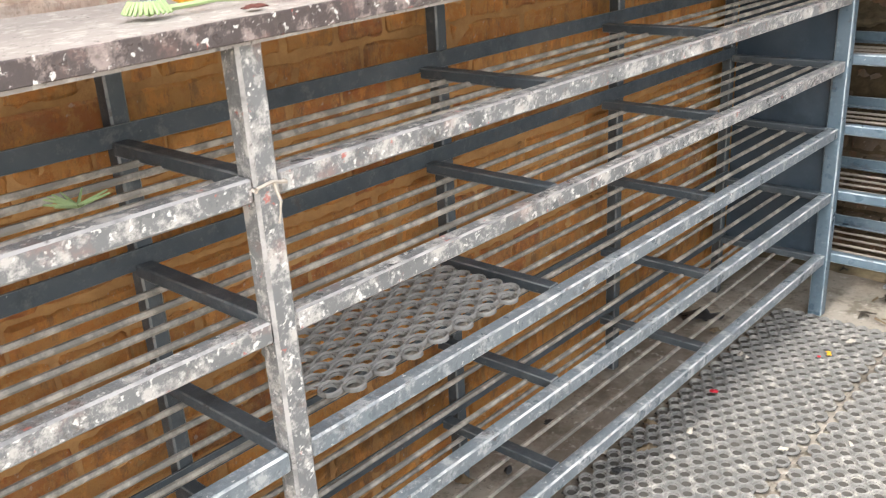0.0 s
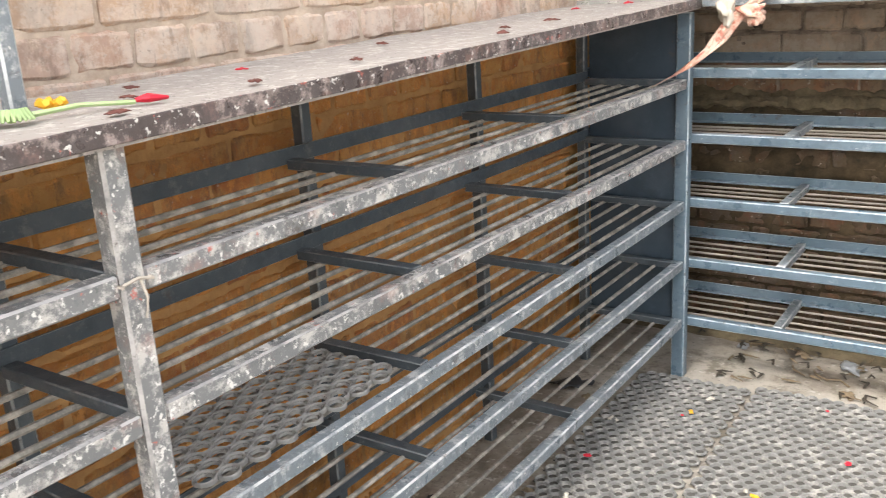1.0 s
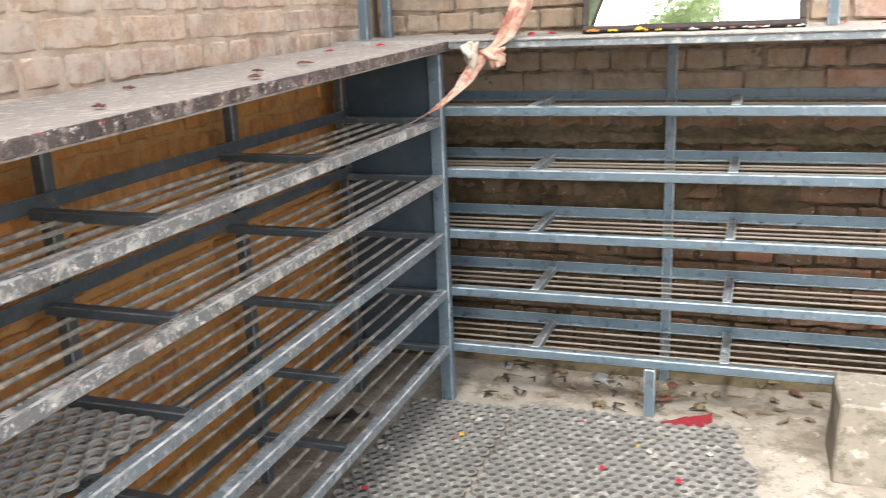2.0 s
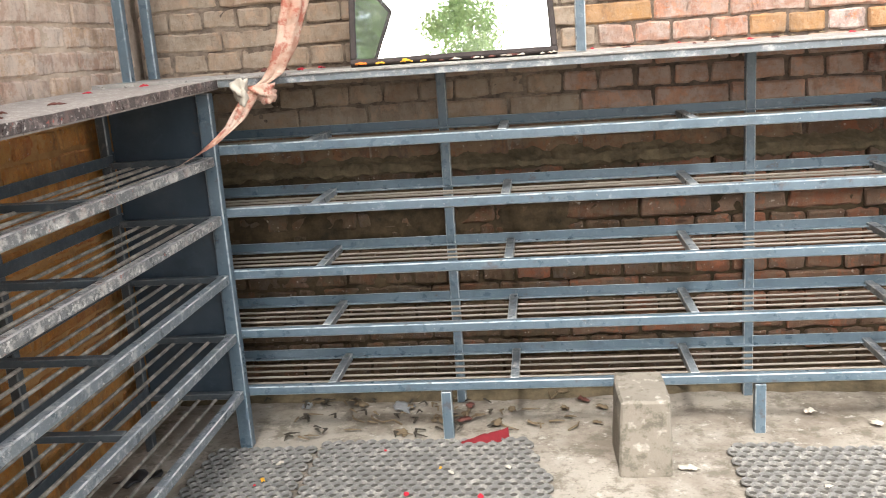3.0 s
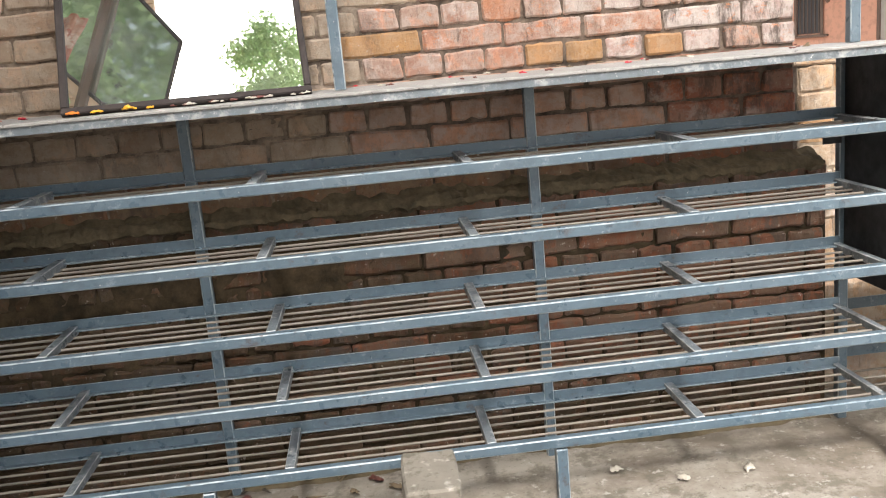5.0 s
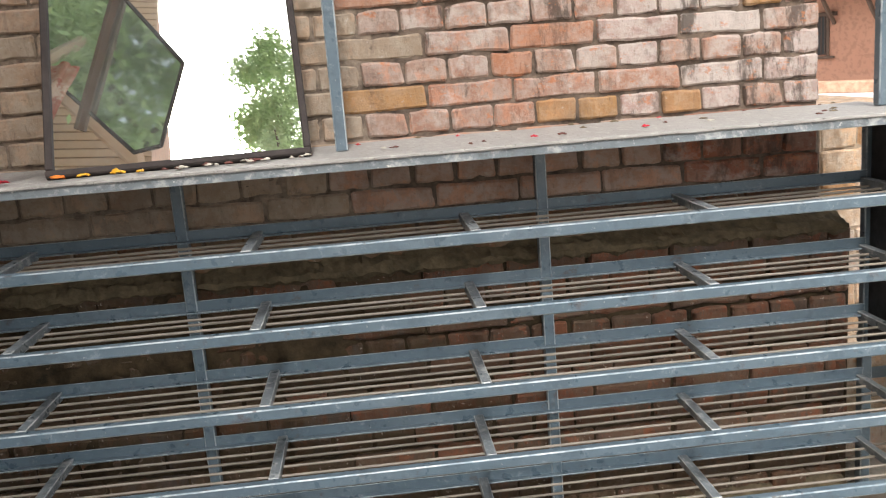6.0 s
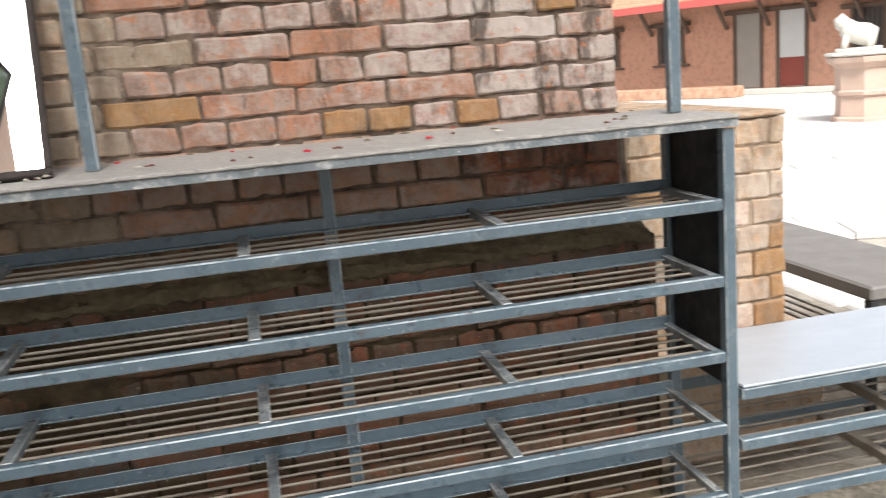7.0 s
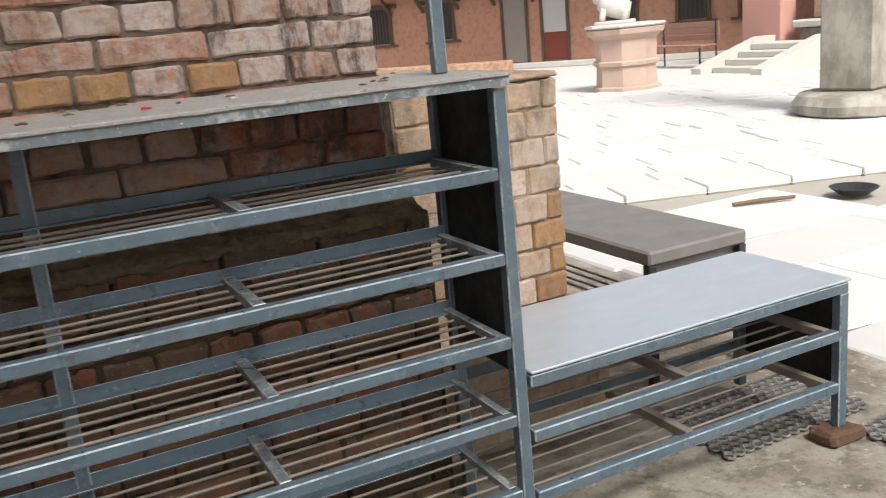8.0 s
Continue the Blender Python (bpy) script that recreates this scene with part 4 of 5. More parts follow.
# ---- small loose things ----
def scrap(name, x, y, z, size, mat, label, category, flatness=0.3, seed=0, group=""):
    """A crumpled bit of cloth, petal or wrap."""
    random.seed(seed)
    bm = bmesh.new()
    bmesh.ops.create_grid(bm, x_segments=7, y_segments=6, size=1.0)
    turn = random.uniform(0, 6.28)
    for v in bm.verts:
        r = v.co.length
        fall = 1 + 0.75 * noise.noise(Vector((v.co.x * 1.5 + seed, v.co.y * 1.5, 1)))
        gx, gy = v.co.x * math.sqrt(1 - v.co.y ** 2 / 2), v.co.y * math.sqrt(1 - v.co.x ** 2 / 2)
        u, w = gx * size * fall, gy * size * 0.62 * fall
        h = size * flatness * (1.0 + noise.noise(Vector((v.co.x * 1.9, v.co.y * 1.9, seed * 1.3)))) * max(0.0, 1.1 - 0.5 * r)
        v.co = Vector((x + u * math.cos(turn) - w * math.sin(turn), y + u * math.sin(turn) + w * math.cos(turn), z + 0.001 + max(0, h)))
    ext = bmesh.ops.extrude_face_region(bm, geom=list(bm.faces))["geom"]
    for v in ext:
        if isinstance(v, bmesh.types.BMVert):
            v.co.z += max(0.0012, size * 0.03)
    return tagged(smooth(part(name, bm, mat)), label, category, group)


def left_top(y):
    return 1.1365 - 0.0225 * (2.6 - y)


def folded_cloth(x, y, z, turn):
    """A limp cloth scrap, folded over so that one ridge stands up."""
    bm = bmesh.new()
    bmesh.ops.create_grid(bm, x_segments=18, y_segments=12, size=1.0)
    for v in bm.verts:
        gx, gy = v.co.x, v.co.y
        taper = 0.35 + 0.65 * (0.5 + 0.5 * gx)
        u, w = 0.075 * gx + 0.008 * noise.noise(Vector((gx * 2, gy * 2, 1))), 0.034 * gy * taper + 0.012 * noise.noise(Vector((gx * 1.5, gy, 4)))
        h = 0.036 * taper * math.exp(-(gy * 2.2 - 0.5) ** 2) + 0.006 * (1 + noise.noise(Vector((gx * 4, gy * 4, 2))))
        v.co = Vector((x + u * math.cos(turn) - w * math.sin(turn), y + u * math.sin(turn) + w * math.cos(turn), z + h))
    ext = bmesh.ops.extrude_face_region(bm, geom=list(bm.faces))["geom"]
    for v in ext:
        if isinstance(v, bmesh.types.BMVert):
            v.co.z -= 0.0025
    return tagged(smooth(part("red_cloth", bm, M_REDCLOTH)), "folded dark red cloth scrap on the floor by a rack leg", "cloth")


folded_cloth(0.165, 2.545, 0.002, 0.25)
scrap("black_bag", -0.845, 2.335, 0.003, 0.055, M_BLACK, "crumpled black plastic bag under the rack", "bag", 0.35, 5)
scrap("plastic_wrap", -0.13, 2.82, 0.003, 0.045, M_LITTER, "crumpled clear plastic wrapper under the rack", "litter", 0.3, 7)
scrap("plastic_wrap", -0.47, 2.86, 0.003, 0.028, M_LITTER, "crumpled grey plastic wrapper under the rack", "litter", 0.3, 8)
for i, (x, y) in enumerate(((1.33, 2.62), (1.52, 2.63), (0.74, 2.36), (1.16, 2.72))):
    scrap("pale_scrap", x, y, 0.003, 0.022, M_PAPER, "crumpled pale paper scrap on the floor", "litter", 0.6, 20 + i, "floor scraps")
# petals on the side rack's top
for i, (x, y, mat, s) in enumerate(((-0.80, 2.30, M_PETAL_RED, 0.018), (-0.72, 2.47, M_PETAL_RED, 0.024), (-0.80, 1.08, M_PETAL_RED, 0.012), (-0.68, 1.92, M_PETAL_DRY, 0.022), (-0.70, 1.75, M_PETAL_DRY, 0.020), (-0.63, 1.62, M_PETAL_DRY, 0.02),
                                    (-0.66, 1.20, M_PETAL_DRY, 0.018), (-0.64, 0.95, M_PETAL_DRY, 0.018), (-0.82, 0.88, M_PETAL_DRY, 0.014), (-0.72, 0.80, M_PETAL_DRY, 0.015), (-0.80, 1.45, M_PETAL_DRY, 0.016), (-0.612, 0.70, M_PETAL_DRY, 0.016))):
    red = mat is M_PETAL_RED
    scrap("petal", x, y, left_top(y), s * 0.8, mat, "fallen red petal on the rack top" if red else "shrivelled brown petal on the rack top", "petal", 0.35, 40 + i, "petals on the side rack")
# flower offering near the pole
bm = bmesh.new()
for i in range(14):
    a = -2.4 + i * 0.22
    tube(bm, [(-0.70, 0.66, left_top(0.66) + 0.004), (-0.70 + 0.021 * math.cos(a), 0.66 + 0.021 * math.sin(a), left_top(0.66) + 0.016), (-0.70 + 0.029 * math.cos(a), 0.66 + 0.029 * math.sin(a), left_top(0.66) + 0.005)], [0.004, 0.0035, 0.002], 5)
tube(bm, [(-0.70, 0.66, left_top(0.66) + 0.006), (-0.67, 0.73, left_top(0.7) + 0.012), (-0.645, 0.79, left_top(0.79) + 0.006)], [0.004, 0.003, 0.003], 5)
off = thing("cut_flower", (0, 0, 0), "wilted cut flower with pale green stalks and a red bud", "flower")
part("leafy_stem", bm, M_GREEN, off)
off.location = (-0.006, -0.032, -0.0007)
bm = bmesh.new()
tube(bm, [(-0.645, 0.79, left_top(0.79) + 0.008), (-0.639, 0.805, left_top(0.8) + 0.009), (-0.632, 0.830, left_top(0.83) + 0.006)], [0.004, 0.0085, 0.003], 8, 0.7)
part("bud", bm, M_PETAL_RED, off, "long red flower bud")
bm = bmesh.new()
for i in range(7):
    a = i * 0.9
    tube(bm, [(-0.735, 0.735, left_top(0.73) + 0.006), (-0.735 + 0.018 * math.cos(a), 0.735 + 0.018 * math.sin(a), left_top(0.73) + 0.014)], [0.006, 0.005], 5)
part("blossom", bm, M_PETAL_YELLOW, off, "small yellow blossom")
sprig = thing("green_sprig", (-0.70, 0.50, LEFT_LEVELS[4] - 0.014), "small feathery green sprig lying on a shelf", "plant")
for i in range(12):
    a = random.uniform(0, 6.28)
    bm = bmesh.new()
    tube(bm, [(0, 0, 0), (0.035 * math.cos(a), 0.035 * math.sin(a), 0.010)], [0.0025, 0.001], 4)
    part("frond", bm, M_GREEN, sprig)
# marigolds, petals and dry bits along the mirror's foot
random.seed(21)
marks = [(-0.13, M_PETAL_ORANGE, 0.018, "petal"), (0.00, M_PETAL_YELLOW, 0.020, "petal"), (-0.08, M_PETAL_YELLOW, 0.014, "petal"), (0.05, M_PETAL_YELLOW, 0.012, "petal"), (-0.25, M_PETAL_RED, 0.014, "petal"), (-0.31, M_PETAL_RED, 0.012, "petal"), (-0.36, M_PETAL_DRY, 0.018, "petal"), (-0.42, M_PETAL_DRY, 0.02, "petal")]
for i, (x, mat, s, nm) in enumerate(marks):
    scrap(nm, x, 2.622 + random.uniform(-0.01, 0.012), 1.147, s, mat, {M_PETAL_ORANGE: "orange marigold petals by the mirror", M_PETAL_YELLOW: "yellow marigold petals by the mirror", M_PETAL_RED: "red petal on the rack top by the mirror", M_PETAL_DRY: "dried brown leaf on the rack top"}[mat], "petal", 0.6, 70 + i, "petals by the mirror")
for i in range(26):
    x = random.uniform(0.06, 0.46)
    scrap("dry_petal", x, 2.655 + 0.1 * (x + 0.05) * 0.9 - random.uniform(0.006, 0.035), 1.147, random.uniform(0.006, 0.012), random.choice((M_PETAL_DRY, M_PAPER, M_PETAL_DRY)), "small dried petal on the rack top", "petal", 0.5, 100 + i, "dried petals")
for i in range(28):
    scrap("dry_petal", random.uniform(0.5, 1.85), random.uniform(2.62, 2.95), 1.147, random.uniform(0.006, 0.011), random.choice((M_PETAL_DRY, M_PETAL_DRY, M_TWIG, M_TWIG, M_PAPER, M_PETAL_RED)), "small dried petal on the rack top", "petal", 0.5, 140 + i, "dried petals")
# droppings and petals on the mats
for i in range(26):
    x, y = random.uniform(-0.66, 0.28), random.uniform(1.2, 2.5)
    scrap("crumb", x, y, 0.017, random.uniform(0.005, 0.012), random.choice((M_PAPER, M_PAPER, M_PAPER, M_PETAL_YELLOW, M_PETAL_RED)), "pale crumb lying on the rubber mat", "litter", 0.6, 170 + i, "crumbs on the mats")
for i in range(10):
    scrap("crumb", random.uniform(0.9, 1.6), random.uniform(1.9, 2.35), 0.017, random.uniform(0.005, 0.010), M_PAPER, "pale crumb lying on the rubber mat", "litter", 0.6, 220 + i, "crumbs on the mats")
# twigs and leaves under the back rack
for i in range(22):
    x, y, a, l = random.uniform(-0.5, 0.42), random.uniform(2.62, 2.9), random.uniform(0, 6.28), random.uniform(0.03, 0.09)
    bm = bmesh.new()
    tube(bm, [(x, y, 0.008), (x + l * 0.5 * math.cos(a), y + l * 0.5 * math.sin(a), 0.014), (x + l * math.cos(a + 0.4), y + l * math.sin(a + 0.4), 0.009)], [0.003, 0.0035, 0.0015], 5)
    tagged(part("twig", bm, M_TWIG), "dry broken twig on the floor under the rack", "twig", "twigs")
for i in range(54):
    x, y, a, l = random.gauss(-0.42 + 0.42 * (i % 2), 0.10), random.uniform(2.60, 2.92), random.uniform(0, 6.28), random.uniform(0.02, 0.06)
    bm = bmesh.new()
    tube(bm, [(x, y, 0.010), (x + l * 0.5 * math.cos(a), y + l * 0.5 * math.sin(a), 0.018), (x + l * math.cos(a + 0.7), y + l * math.sin(a + 0.7), 0.010)], [0.004, 0.006, 0.002], 5, 0.5)
    tagged(part("twig", bm, M_ROT if i % 3 else M_TWIG), "dark rotting twig in the dirt under the rack", "twig", "twigs")
for i in range(20):
    scrap("dry_leaf", random.uniform(-0.5, 0.6), random.uniform(2.60, 2.93), 0.004, random.uniform(0.012, 0.028), random.choice((M_PETAL_DRY, M_TWIG, M_TWIG)), "curled dry leaf on the floor under the rack", "leaf", 0.6, 260 + i, "dry leaves")
for i in range(22):
    scrap("dry_leaf", random.uniform(-0.88, -0.62), random.uniform(1.0, 2.5), 0.004, random.uniform(0.01, 0.024), random.choice((M_PETAL_DRY, M_TWIG, M_BLACK, M_PAPER)), "scrap of litter on the floor under the side rack", "litter", 0.6, 300 + i, "litter under the side rack")
# brick bat under the low rack's foot
bm = box_bm(2.885, 3.015, 2.535, 2.625, 0.0, 0.045, 0.01)
bmesh.ops.subdivide_edges(bm, edges=list(bm.edges), cuts=2, use_grid_fill=True)
tagged(part("brick_bat", rough_up(bm, 0.012, 16), M_BRICK_LOW), "chipped half brick propping up the rack's leg", "brick")


# ---- knotted cloth strip hanging down to the corner post ----
def cloth_strip():
    c = thing("cloth_strip", (0, 0, 0), "stained red and cream cotton strip hanging to the corner post", "cloth")
    pts = [Vector(p) for p in CLOTH]
    wid = [0.012, 0.019, 0.023, 0.026, 0.030, 0.034, 0.037, 0.039, 0.041]
    bm = bmesh.new()
    rings, sides = [], 22
    steps = 60
    for i in range(steps + 1):
        f = i / steps * (len(pts) - 1)
        a = min(int(f), len(pts) - 2)
        p = pts[a].lerp(pts[a + 1], f - a)
        w = wid[a] + (wid[a + 1] - wid[a]) * (f - a)
        tw = 0.5 + 1.1 * i / steps
        ring = []
        for s in range(sides):
            t = 2 * math.pi * s / sides
            fold = 1 + 0.34 * math.sin(4 * t + i * 0.16) + 0.5 * noise.noise(Vector((math.cos(t) * 1.5, math.sin(t) * 1.5, i * 0.14)))
            u, q = w * math.cos(t) * fold, w * 0.42 * math.sin(t) * fold * (1 + 0.5 * noise.noise(Vector((t * 2, i * 0.4, 8))))
            ring.append(bm.verts.new(p + Vector((u * math.cos(tw * 0.4) - q * 0.3, u * 0.25 + q, u * 0.45 * math.sin(1.2) * (1 - i / steps)))))
        rings.append(ring)
    for a, b in zip(rings, rings[1:]):
        for s in range(sides):
            bm.faces.new((a[s], a[(s + 1) % sides], b[(s + 1) % sides], b[s]))
    smooth(part("strip", bm, M_CLOTH, c))
    k = pts[3]
    bm = bmesh.new()
    bmesh.ops.create_uvsphere(bm, u_segments=28, v_segments=20, radius=0.024)
    for v in bm.verts:
        v.co = k + Vector((-0.026, -0.01, 0.004)) + Vector((v.co.x * 0.9, v.co.y, v.co.z * 1.25)) * (1 + 0.9 * noise.noise(v.co * 62) + 0.4 * noise.noise(v.co * 130))
    smooth(part("knot", bm, M_PAPER, c, "pale knotted end"))
    bm = bmesh.new()
    bmesh.ops.create_uvsphere(bm, u_segments=28, v_segments=20, radius=0.022)
    for v in bm.verts:
        v.co = k + Vector((0.040, 0, -0.004)) + Vector((v.co.x * 1.5, v.co.y, v.co.z)) * (1 + 0.95 * noise.noise(v.co * 66) + 0.4 * noise.noise(v.co * 140))
    smooth(part("fold", bm, M_CLOTH, c))


CLOTH = [(-0.600, 2.38, 0.926), (-0.555, 2.46, 0.955), (-0.485, 2.52, 1.02), (-0.435, 2.54, 1.10), (-0.375, 2.55, 1.14), (-0.325, 2.55, 1.22), (-0.29, 2.55, 1.32), (-0.255, 2.55, 1.45), (-0.20, 2.55, 1.75)]
cloth_strip()


# ---- brick walls, last ----
HEAD, STRETCH, COURSE = 0.117, 0.234, 0.068


def brick_meshes(length, height, depth, mat, seed, wear=0.004):
    out = []
    for i in range(5):
        bm = box_bm(-length / 2, length / 2, 0, depth, -height / 2, height / 2, 0.0055)
        bmesh.ops.subdivide_edges(bm, edges=[e for e in bm.edges if abs(e.verts[0].co.x - e.verts[1].co.x) > length * 0.6], cuts=4)
        rough_up(rough_up(bm, wear * 0.6, 12, seed + i * 4.3), wear * 0.6, 60, seed + i)
        out.append(mesh_of("brick", bm, mat))
    return out


def brick_wall(wall, place, length, z0, courses, first_header, choose, joint=0.0055, depth=0.06, limit=300, wear=0.007, phase=0.0, course=COURSE, near=None, proud=0.004):
    """English bond: header and stretcher courses in turn; place(u, z, out) gives the pose of a brick at u along the wall."""
    made, far = 0, {}
    cache = {}
    for c in range(courses):
        header = (c % 2 == 0) == first_header
        step = HEAD if header else STRETCH
        u = phase - (0 if header else HEAD * 0.5)
        while u > 0:
            u -= step
        while u < length:
            a, b = max(u, 0.0), min(u + step, length)
            if b - a > 0.03:
                z = z0 + course * (c + 0.5)
                mat = choose((a + b) / 2, z, c)
                key = (mat.name, header, round(b - a, 3))
                if key not in cache:
                    cache[key] = brick_meshes(b - a - joint, course - joint, depth, mat, len(cache) * 1.9, wear)
                me = random.choice(cache[key])
                m = place((a + b) / 2, z, random.uniform(-proud, proud)) @ pose(0, 0, 0, random.uniform(-1.2, 1.2), random.uniform(-1.0, 1.0), random.uniform(-1.0, 1.0))
                if made < limit and (near is None or near((a + b) / 2, z)):
                    ob = new("brick", me)
                    ob.parent = wall
                    ob.matrix_basis = m
                    made += 1
                else:
                    far.setdefault(mat.name, (mat, []))[1].append((me, m))
            u += step
    for mat, some in far.values():
        verts, faces = [], []
        for me, m in some:
            n = len(verts)
            verts += [tuple(m @ v.co) for v in me.vertices]
            faces += [tuple(n + i for i in p.vertices) for p in me.polygons]
        me = bpy.data.meshes.new("brickwork")
        me.from_pydata(verts, [], faces)
        me.materials.append(mat)
        ob = new("brickwork", me)
        ob.parent = wall
        tagged(ob, kind="stuff")




def mortar_bed(parent, place, length, z0, z1, mat, amount, label=""):
    """Uneven mortar between the bricks, here and there smeared over their edges; place(u, z, out) gives a point."""
    nu, nz = int(length / 0.016), int((z1 - z0) / 0.014)
    verts = []
    for j in range(nz + 1):
        for i in range(nu + 1):
            u, z = length * i / nu, z0 + (z1 - z0) * j / nz
            q = Vector((u, z, 5.0))
            verts.append(place(u, z, amount * (noise.noise(q * 26) + 0.7 * noise.noise(q * 60) + 0.5 * noise.noise(q * 7))))
    faces = [(j * (nu + 1) + i, j * (nu + 1) + i + 1, (j + 1) * (nu + 1) + i + 1, (j + 1) * (nu + 1) + i) for j in range(nz) for i in range(nu)]
    me = bpy.data.meshes.new("mortar_bed")
    me.from_pydata(verts, [], faces)
    me.materials.append(mat)
    ob = new("mortar_bed", me)
    ob.parent = parent
    return smooth(ob)


M_DIRT = mortar_material("ledge_earth", (0.15, 0.118, 0.072), (0.065, 0.052, 0.033))
# Earth joints, darkened further to hold the shade behind the rack.
M_MUD_SHADED = mortar_material("damp_shaded_mortar", (0.072, 0.050, 0.027), (0.022, 0.017, 0.011))
random.seed(31)
# WALL_TOP carries the north wall on, unseen, to cut sky light.
X0, X1, WALL_TOP = -0.95, 1.838, 1.153 + COURSE * 24
LEDGE = 1.153 - COURSE * 5
bm = box_bm(X0, X1 - 0.004, 3.002, 3.22, LEDGE, WALL_TOP + 0.0)
north = tagged(part("wall_north", bm, M_MORTAR), "weathered red brick wall with lime bloom and earth mortar", "wall", kind="structure")


def north_choice(x, z, c):
    xx = x + X0
    if abs(z - (1.153 + COURSE / 2)) < 0.02 and any(abs(xx - q) < 0.05 for q in (1.088, 1.205, 1.44)):
        return M_BRICK_OCHRE
    # Darker tones under the top sheet, its shade put into the brick.
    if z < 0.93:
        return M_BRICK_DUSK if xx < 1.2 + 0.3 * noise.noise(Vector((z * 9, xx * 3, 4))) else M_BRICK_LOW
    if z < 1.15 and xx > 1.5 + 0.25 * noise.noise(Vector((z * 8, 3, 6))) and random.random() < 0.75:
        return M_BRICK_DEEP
    if xx < 0.55 + 0.25 * noise.noise(Vector((z * 9, 1, 1))):
        return M_BRICK_GREY
    if z < 1.15:
        return M_BRICK_BLOOM_LIT
    if 0.6 < xx < 1.15 and random.random() < 0.18:
        return M_BRICK_ORANGE
    if random.random() < 0.06:
        return M_BRICK_OCHRE
    if xx > 1.25 and random.random() < 0.55 and z > 1.15:
        return M_BRICK_PINK
    return M_BRICK


M_BRICK_PINK = brick_material("limed_pink_brick", [(0.42, 0.25, 0.21), (0.47, 0.33, 0.29), (0.38, 0.27, 0.24), (0.46, 0.40, 0.36)], (0.56, 0.50, 0.46), 0.7, 0.5, 0.1, 1.0)
# Limed brick, its colour lightened to make up for dim light under the sheet.
M_BRICK_BLOOM_LIT = brick_material("bloomed_lit_brick", [(0.42, 0.26, 0.19), (0.46, 0.30, 0.23), (0.40, 0.28, 0.22), (0.46, 0.24, 0.15)], (0.48, 0.40, 0.35), 0.6, 0.2, 0.05)
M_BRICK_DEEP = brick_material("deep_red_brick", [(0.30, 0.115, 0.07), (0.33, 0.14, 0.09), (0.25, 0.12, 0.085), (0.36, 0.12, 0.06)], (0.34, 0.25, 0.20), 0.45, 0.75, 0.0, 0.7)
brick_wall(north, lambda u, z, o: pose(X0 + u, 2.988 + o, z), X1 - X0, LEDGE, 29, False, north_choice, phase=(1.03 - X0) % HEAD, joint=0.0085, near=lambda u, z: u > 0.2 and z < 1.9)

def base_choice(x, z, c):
    # Darkest towards the corner, where dimmer light is painted in with the mud.
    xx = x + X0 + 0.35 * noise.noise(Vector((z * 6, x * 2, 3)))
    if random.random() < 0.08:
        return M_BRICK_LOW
    return M_BRICK_MUD_SHADED if xx < 0.75 or z < 0.14 else M_BRICK_LOW


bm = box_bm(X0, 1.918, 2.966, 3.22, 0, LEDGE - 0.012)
base = tagged(part("wall_north_base", bm, M_MUD_SHADED), "rough damp brick plinth under the wall, shade in its colour, joints washed out", "wall", kind="structure")
bm = bmesh.new()
rows = []
profile = ((2.992, 0.034), (2.985, 0.026), (2.972, 0.016), (2.955, 0.010), (2.938, -0.002), (2.934, -0.016), (2.950, -0.030))
for i in range(241):
    x = X0 + (1.895 - X0) * i / 240
    lump = 1 + 0.35 * noise.noise(Vector((x * 5, 3, 1))) + 0.5 * noise.noise(Vector((x * 19, 7, 2)))
    rows.append([bm.verts.new((x, y + 0.012 * noise.noise(Vector((x * 11, y * 40, z * 40))), LEDGE - 0.004 + z * max(0.25, lump) + 0.006 * noise.noise(Vector((x * 33, y * 60, 4))) + 0.007 * noise.noise(Vector((x * 75, y * 150, z * 90))))) for y, z in profile])
for r0, r1 in zip(rows, rows[1:]):
    for i in range(len(profile) - 1):
        bm.faces.new((r0[i], r0[i + 1], r1[i + 1], r1[i]))
heap = []
for i in range(121):
    x = X0 + (1.9 - X0) * i / 120
    reach = 0.05 + 0.045 * noise.noise(Vector((x * 4, 1, 5))) + 0.02 * noise.noise(Vector((x * 17, 4, 5)))
    heap.append([(x, 2.955, 0.030 + 0.02 * noise.noise(Vector((x * 9, 0, 0)))), (x, 2.945 - reach * 0.5, 0.014), (x, 2.94 - reach, -0.004)])
foot = bmesh.new()
rings = [[foot.verts.new(p) for p in row] for row in heap]
for r0, r1 in zip(rings, rings[1:]):
    for i in range(2):
        foot.faces.new((r0[i], r0[i + 1], r1[i + 1], r1[i]))
smooth(part("foot_dirt", foot, M_DIRT, base, "earth heaped along the foot of the wall"))
part("ledge_dirt", bm, M_DIRT, base, "crumbled mortar lying along the ledge")
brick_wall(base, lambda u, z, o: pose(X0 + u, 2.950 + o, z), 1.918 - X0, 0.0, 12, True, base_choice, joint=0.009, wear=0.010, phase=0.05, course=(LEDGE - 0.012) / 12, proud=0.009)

# Unseen upper and southern stretch added to keep western sky light out.
bm = box_bm(-1.20, -0.972, -3.19, 3.22, 0, 3.2)
west = tagged(part("wall_west", bm, M_MORTAR_PALE), "brick wall, pale pink above and amber-stained behind the rack", "wall", kind="structure")
bm = box_bm(-0.9715, -0.967, -1.6, 2.94, 0, 1.085)
part("amber_coat", bm, M_MORTAR_AMBER, west, "amber-stained mortar bed behind the rack")
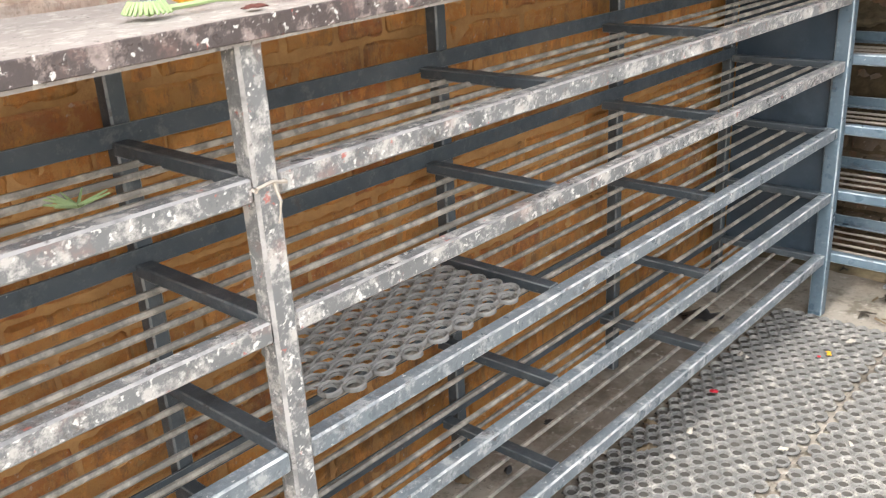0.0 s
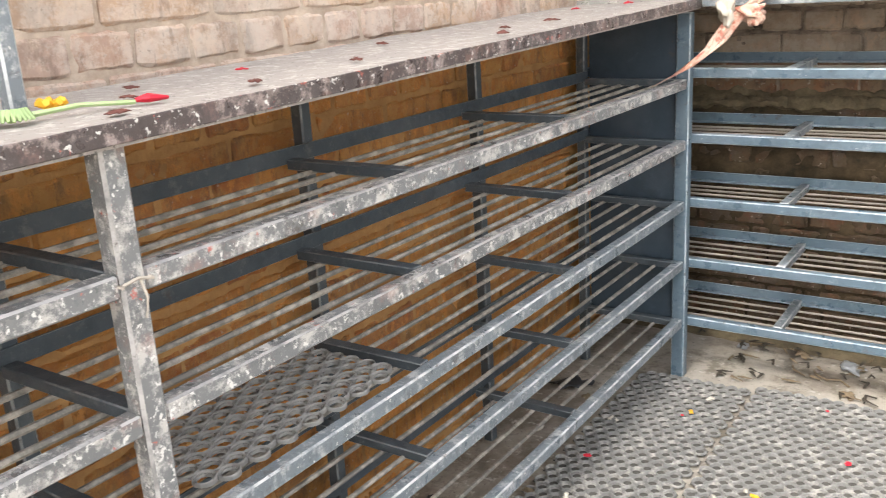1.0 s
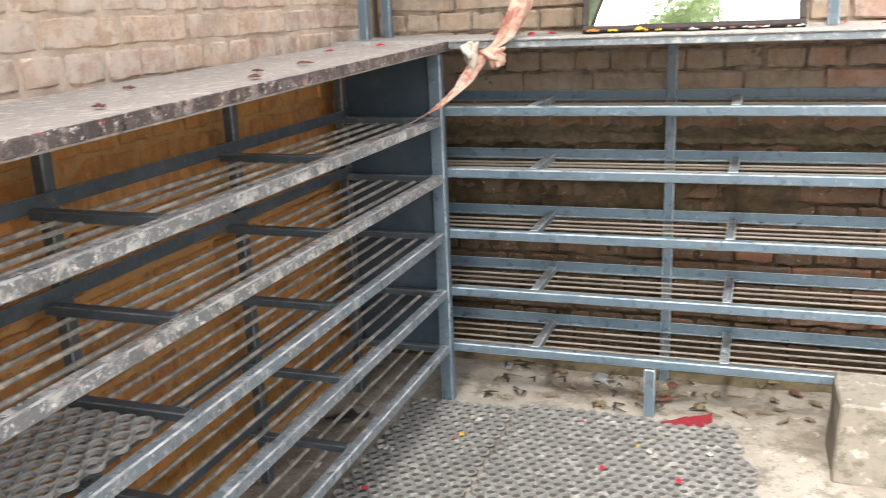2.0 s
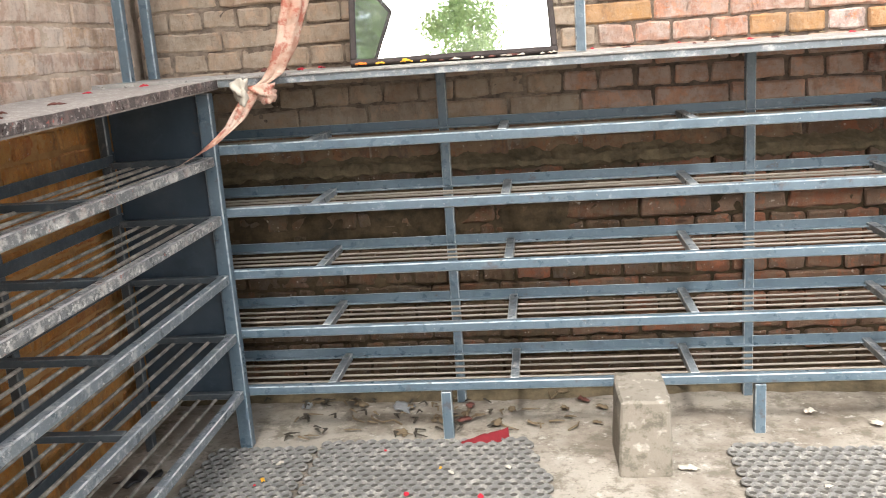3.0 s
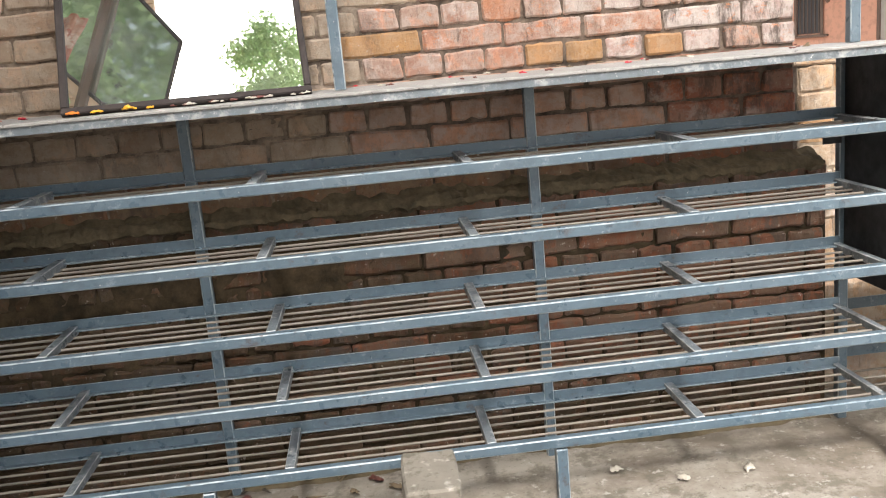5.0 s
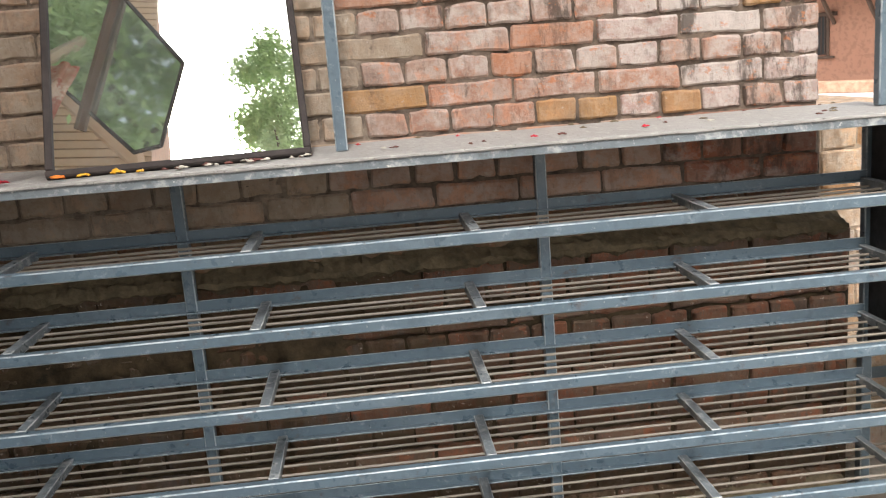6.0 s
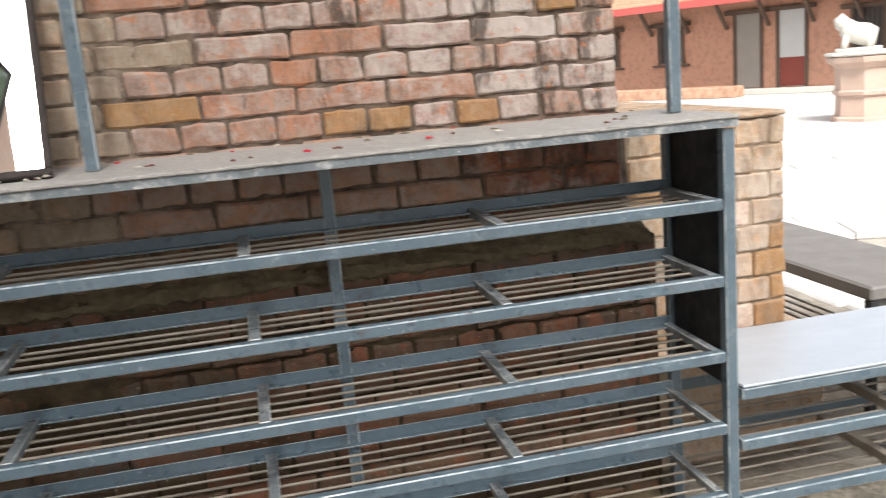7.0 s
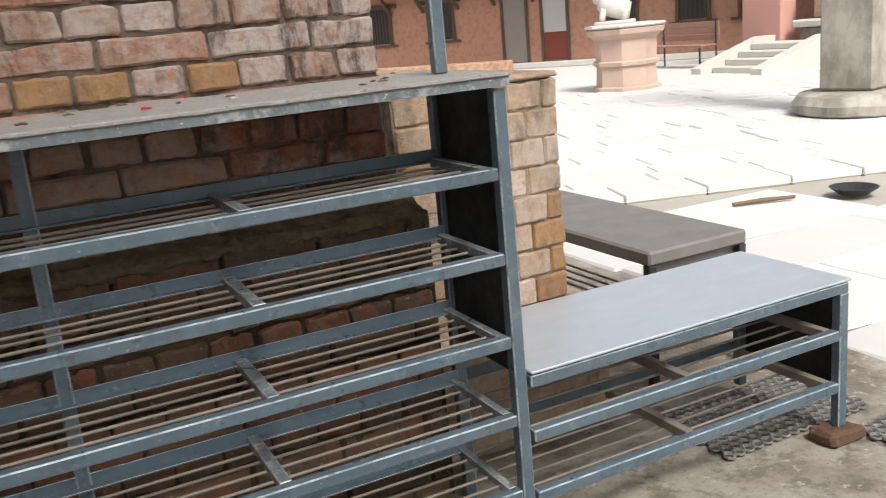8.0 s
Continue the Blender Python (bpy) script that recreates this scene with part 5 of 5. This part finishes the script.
brick_wall(west, lambda u, z, o: pose(-0.958 + o * 0.6, u - 1.6, z, 0, 0, 90), 4.55, 0.0, 46, True, lambda u, z, c: M_BRICK_AMBER if z < 1.0415 + 0.0225 * (u - 1.6) else M_BRICK_PALE, joint=0.009, phase=0.03, course=0.0695, near=lambda u, z: u > 1.9 and z > 0.33, proud=0.003)

# low wall beyond the end of the brick wall
def low_choice(x, z, c):
    return M_BRICK_OCHRE if random.random() < 0.18 else M_BRICK_PALE if random.random() < 0.25 else M_BRICK_CREAM


bm = box_bm(1.925, 2.44, 3.16, 4.35, 0, 1.075)
low = tagged(part("wall_low", bm, M_MORTAR), "low cream brick garden wall with a stepped foot", "wall", kind="structure")
brick_wall(low, lambda u, z, o: pose(1.925 + u, 3.145 + o, z), 0.525, 0.0, 13, True, low_choice, phase=0.0, course=0.0827)
brick_wall(low, lambda u, z, o: pose(2.455 + o, 3.16 + u, z, 0, 0, 90), 1.2, 0.0, 13, False, low_choice, phase=0.0, course=0.0827)
part("foot_course", rough_up(box_bm(1.9, 2.56, 3.08, 4.4, 0, 0.40, 0.03), 0.006, 8), M_BRICK_CREAM, low)
part("coping", rough_up(box_bm(1.91, 2.452, 3.14, 4.36, 1.0755, 1.092, 0.006), 0.004, 9), M_BRICK_CREAM, low)

mortar_bed(north, lambda u, z, o: (X0 + u, 2.9955 + o, z), 1.55, LEDGE, 1.153 + COURSE * 11, M_MORTAR, 0.006)
mortar_bed(north, lambda u, z, o: (X0 + 1.55 + u, 2.9972 + o, z), X1 - X0 - 1.558, LEDGE, 1.153 + COURSE * 11, M_MORTAR_DARK, 0.0065)


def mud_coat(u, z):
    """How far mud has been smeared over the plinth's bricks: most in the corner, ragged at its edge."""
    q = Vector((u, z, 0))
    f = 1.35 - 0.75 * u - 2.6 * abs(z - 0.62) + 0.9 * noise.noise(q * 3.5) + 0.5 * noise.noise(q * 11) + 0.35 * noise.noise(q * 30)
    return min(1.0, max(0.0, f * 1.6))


mortar_bed(base, lambda u, z, o: (X0 + u, 2.9645 + o - 0.021 * mud_coat(u, z), z), 1.905 - X0, 0.0, LEDGE - 0.02, M_MUD_SHADED, 0.008)
mortar_bed(west, lambda u, z, o: (-0.9635 - o, u - 1.6, z), 4.53, 1.087, 1.9, M_MORTAR_PALE, 0.005)
mortar_bed(west, lambda u, z, o: (-0.9625 - o, u - 1.6, z), 4.53, 0.0, 1.086, M_MORTAR_AMBER, 0.0055)
mortar_bed(low, lambda u, z, o: (1.925 + u, 3.1535 + o, z), 0.515, 0.4, 1.07, M_MORTAR_SAND, 0.006)
